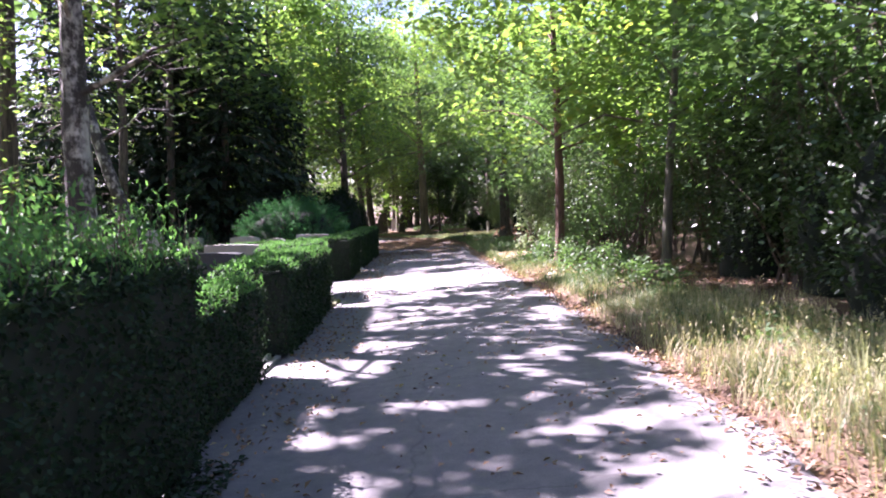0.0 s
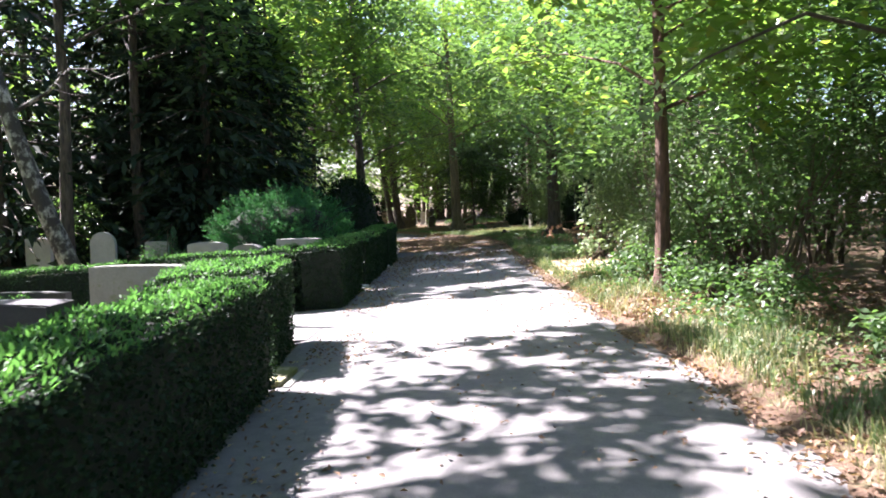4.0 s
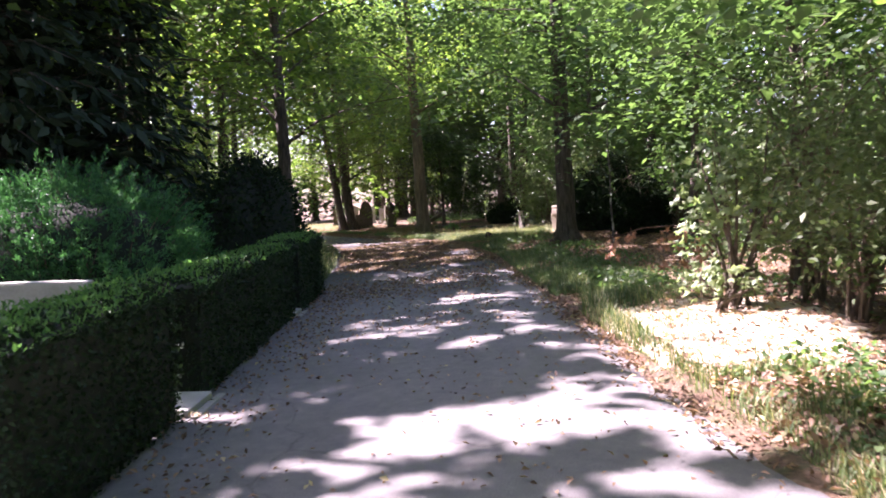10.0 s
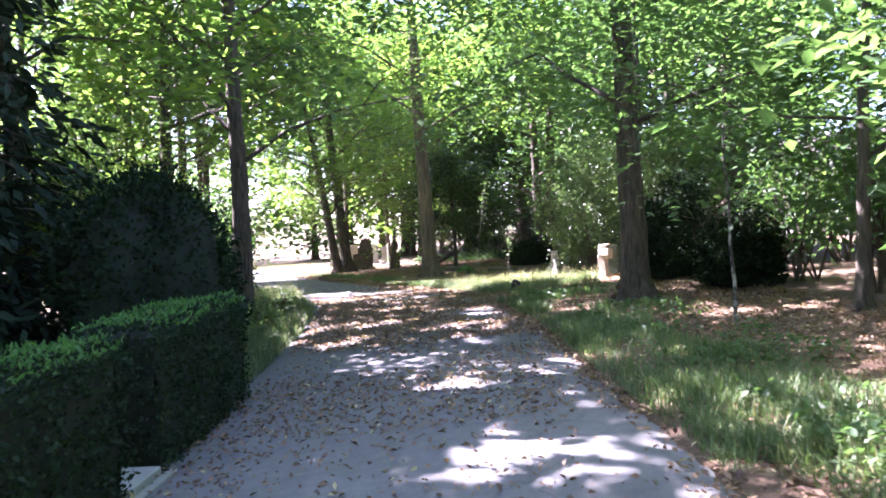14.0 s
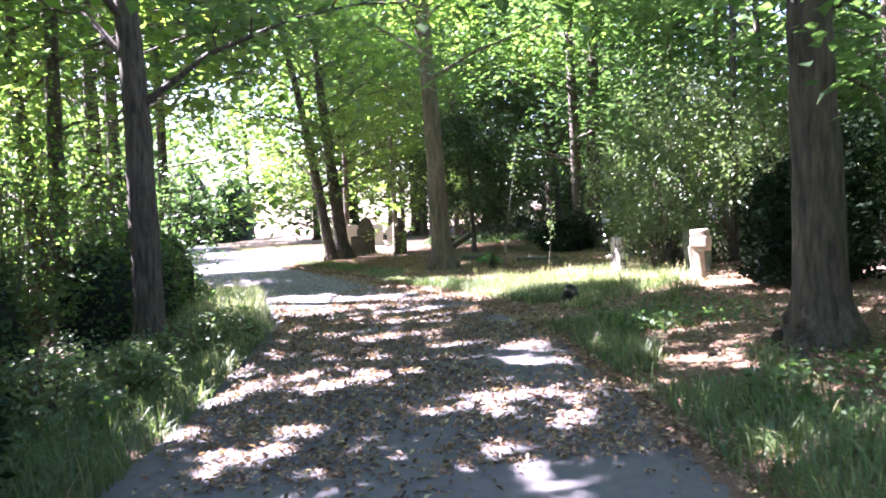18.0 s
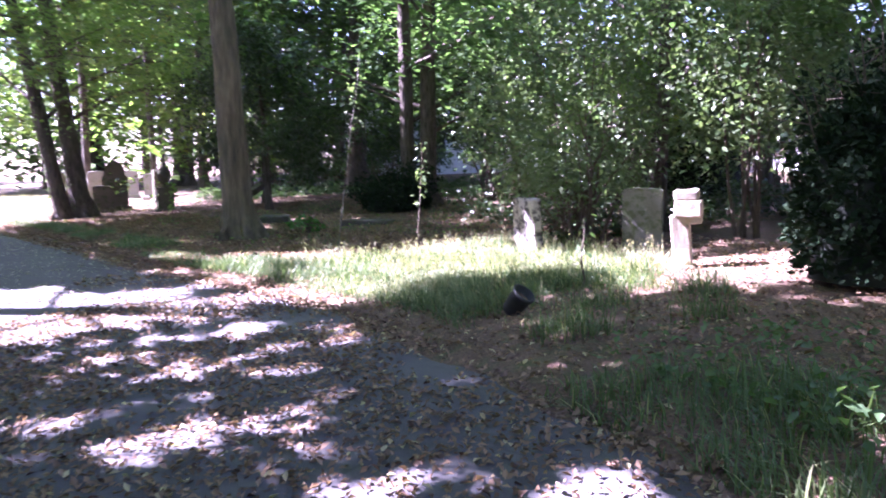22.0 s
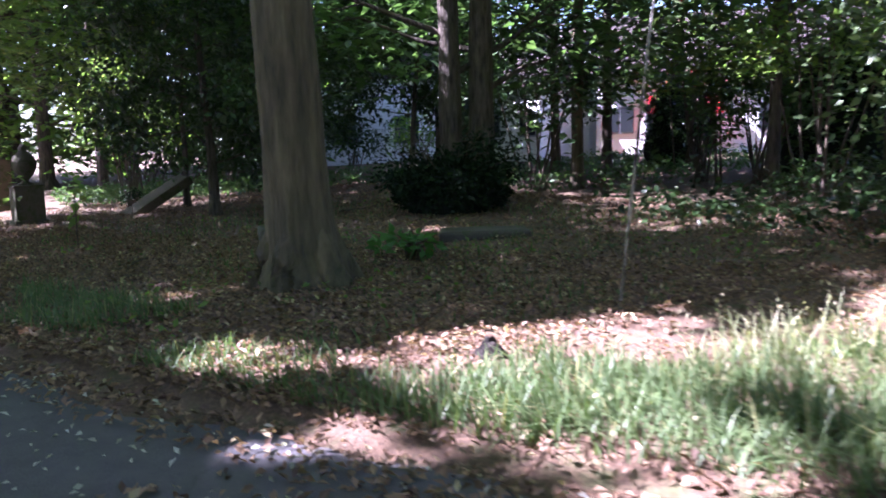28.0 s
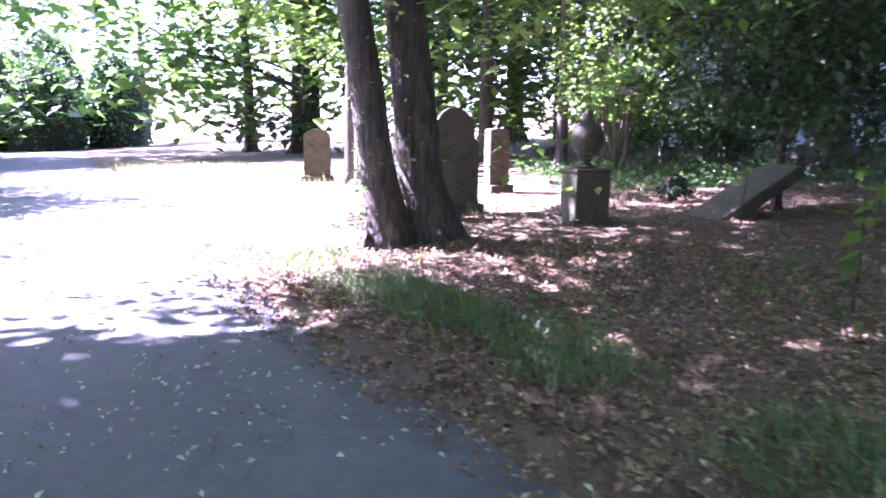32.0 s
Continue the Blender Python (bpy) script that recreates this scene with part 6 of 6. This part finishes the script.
litter("leaf_litter", 2000, (L(0.2), R(0.0), 41, 54), 0.038, "scattered pale leaves on the dark lane", 0.9, 0.45, 0.012, LEAF_PALE_DEAD)
litter("leaf_litter", 4500, (R(-0.35), R(0.4), 40, 54), 0.05, "band of brown leaves along the lane's edge", 1.2, 0.2)

litter("ivy", 700, (L(-0.05), L(0.28), 2.2, 4.6), 0.06, "low dark ivy creeping out from the hedge's foot", 1.2, 0.1, 0.03, LEAF_HEDGE)

# ---------------- houses beyond the wood ----------------
def window_unit(parent, x, z, w, h, y):
    win = part("window", box_bm(w, 0.06, h, 0.0), TRIM_GREY, parent)
    win.location = (x, y, z)
    for i in (-1, 1):
        pane = part("pane", box_bm(w / 2 - 0.07, 0.03, h - 0.12, 0.0), GLASS_DARK, win)
        pane.location = (i * w / 4, -0.03, 0.06)


def house(x, y, w, d, h, rz, label, windows, awning=None):
    z = float(ground_z(x, y)) - 0.1
    root = place(thing("house", (x, y, z), label, "house", "houses beyond the wood"), rz)
    part("wall", box_bm(w, d, h, 0.0), RENDER_WHITE, root)
    bm = bmesh.new()
    ov = 0.35
    vs = [bm.verts.new(p) for p in ((-w / 2 - ov, -d / 2 - ov, h - 0.05), (w / 2 + ov, -d / 2 - ov, h - 0.05), (w / 2 + ov, d / 2 + ov, h - 0.05), (-w / 2 - ov, d / 2 + ov, h - 0.05), (-w / 2 - ov, 0, h + 2.4), (w / 2 + ov, 0, h + 2.4))]
    for q in ((0, 1, 5, 4), (2, 3, 4, 5), (0, 4, 3), (1, 2, 5), (3, 2, 1, 0)):
        bm.faces.new([vs[i] for i in q])
    part("roof", bm, ROOF_TILE, root)
    for wx, wz, ww, wh in windows:
        window_unit(root, wx, wz, ww, wh, -d / 2 - 0.02)
    if awning:
        ax, az, aw = awning
        bm = bmesh.new()
        q = [bm.verts.new(p) for p in ((ax - aw / 2, -d / 2 - 0.03, az + 0.7), (ax + aw / 2, -d / 2 - 0.03, az + 0.7), (ax + aw / 2, -d / 2 - 1.2, az + 0.25), (ax - aw / 2, -d / 2 - 1.2, az + 0.25), (ax - aw / 2, -d / 2 - 1.22, az), (ax + aw / 2, -d / 2 - 1.22, az))]
        bm.faces.new((q[0], q[3], q[2], q[1]))
        bm.faces.new((q[3], q[4], q[5], q[2]))
        e = bmesh.ops.solidify(bm, geom=bm.faces[:], thickness=0.04)
        part("awning", bm, RED_PAINT, root, "red cloth awning")
    return root


house(15.2, 64.0, 5.4, 6.0, 2.7, -78, "white rendered house with dark windows beyond the trees", [(-1.7, 0.9, 0.8, 0.9), (0.4, 0.9, 0.8, 0.9), (2.2, 0.9, 0.8, 0.9)])
shop = house(19.9, 59.1, 8.6, 6.0, 2.9, -43.4, "pale building with grey windows, red awning and red sign", [(-3.5, 0.75, 1.0, 0.95), (-2.1, 0.75, 1.0, 0.95), (1.6, 0.75, 1.0, 0.95), (3.2, 0.75, 1.0, 0.95)], (-1.35, 1.35, 2.4))
board = part("sign_board", box_bm(1.9, 0.05, 0.62, 0.01), RED_PAINT, shop, "red sign board with pale lettering bars")
board.location = (-1.45, -4.3, 0.8)
for bx, bz, bw in ((-0.35, 0.33, 0.9), (0.5, 0.33, 0.4), (-0.1, 0.1, 1.1)):
    bar = part("lettering_bar", box_bm(bw, 0.02, 0.15, 0.004), RENDER_WHITE, board)
    bar.location = (bx, -0.035, bz)
house(26.2, 53.2, 8.0, 6.0, 2.8, -43.4, "long pale house with a row of grey-blue windows", [(-3.0, 0.8, 1.2, 1.1), (-1.0, 0.8, 1.2, 1.1), (1.0, 0.8, 1.2, 1.1), (3.0, 0.8, 1.2, 1.1)])
house(36.0, 74.5, 8.0, 6.0, 3.4, -42, "white house with grey windows and a red awning", [(-2.6, 0.9, 1.4, 1.3), (2.6, 0.9, 1.4, 1.3)], (-0.2, 1.6, 2.6))
house(10.0, 74.0, 10.0, 6.0, 4.0, -10, "pale house far behind the clearing", [(-3, 1, 1.2, 1.3), (0, 1, 1.2, 1.3), (3, 1, 1.2, 1.3)])

# ---------------- distant wood ----------------
far_kinds = []
for i, (mat, label) in enumerate(((LEAF_FAR, "distant tree closing the view"), (LEAF_MID, "distant mid green tree closing the view"), (LEAF_BRIGHT, "distant light green tree closing the view"))):
    far_kinds.append(make_tree("distant_tree", -34, 20 + i * 9, 10.5, 0.2, (0, 0), 1.0, 4.0, 15, 2, 210, 12, 0.38, mat, BARK_DARK, label, spray=1.0, gaps=False, group="distant trees", low=0.8, ztop=10))
spots = []
for i in range(14):
    a = i / 14 * 2 * math.pi
    spots.append((-2 + 40 * math.cos(a) * (1 + 0.12 * math.sin(i * 5.1)), 26 + 52 * math.sin(a) * (1 + 0.1 * math.cos(i * 3.3)), 1.3))
spots += [(-18.5 - (i % 3) * 4 + 1.5 * math.sin(i * 3), -2 + i * 5.2, 1.2) for i in range(8)]
spots += [(11 + (i % 3) * 4 + 1.5 * math.sin(i * 2.2), -4 + i * 4.2, 1.1) for i in range(11)]
spots += [(-34 + i * 5.0, 80 + 5 * math.sin(i * 1.9), 2.3) for i in range(13) if i not in (2, 3, 4)] + [(-38, 104, 1.6), (-24.5, 106, 1.6)]
spots += [(0.5, 71.5, 0.9), (5.0, 73.0, 0.9), (-3.5, 74, 1.1), (-9.5, 78, 1.3), (-25, 68, 1.0), (-29, 74, 1.1), (-27, 60, 1.1), (-7, 88, 2.2), (-4.5, 70, 0.8)]
for i, (x, y, big) in enumerate(spots):
    if y < -14 or 12 < x < 52 and 46 < y < 82:
        continue
    if float(edge(LEFT_EDGE, y)) - 2.6 < x < float(edge(RIGHT_EDGE, y)) + 2.0 and y < 76:
        continue
    s = big * (0.9 + 0.2 * ((i * 37) % 10) / 10)
    m = pose(x, y, float(ground_z(x, y)), 0, 0, i * 77)
    ob = copy_thing(far_kinds[i % 3], m)
    ob.scale = (s, s, s)
print("triangles", sum(len(o.data.polygons) * (2 if o.data.polygons and o.data.polygons[0].loop_total == 4 else 1) for o in scene.objects if o.type == "MESH"), "objects", len(scene.objects))
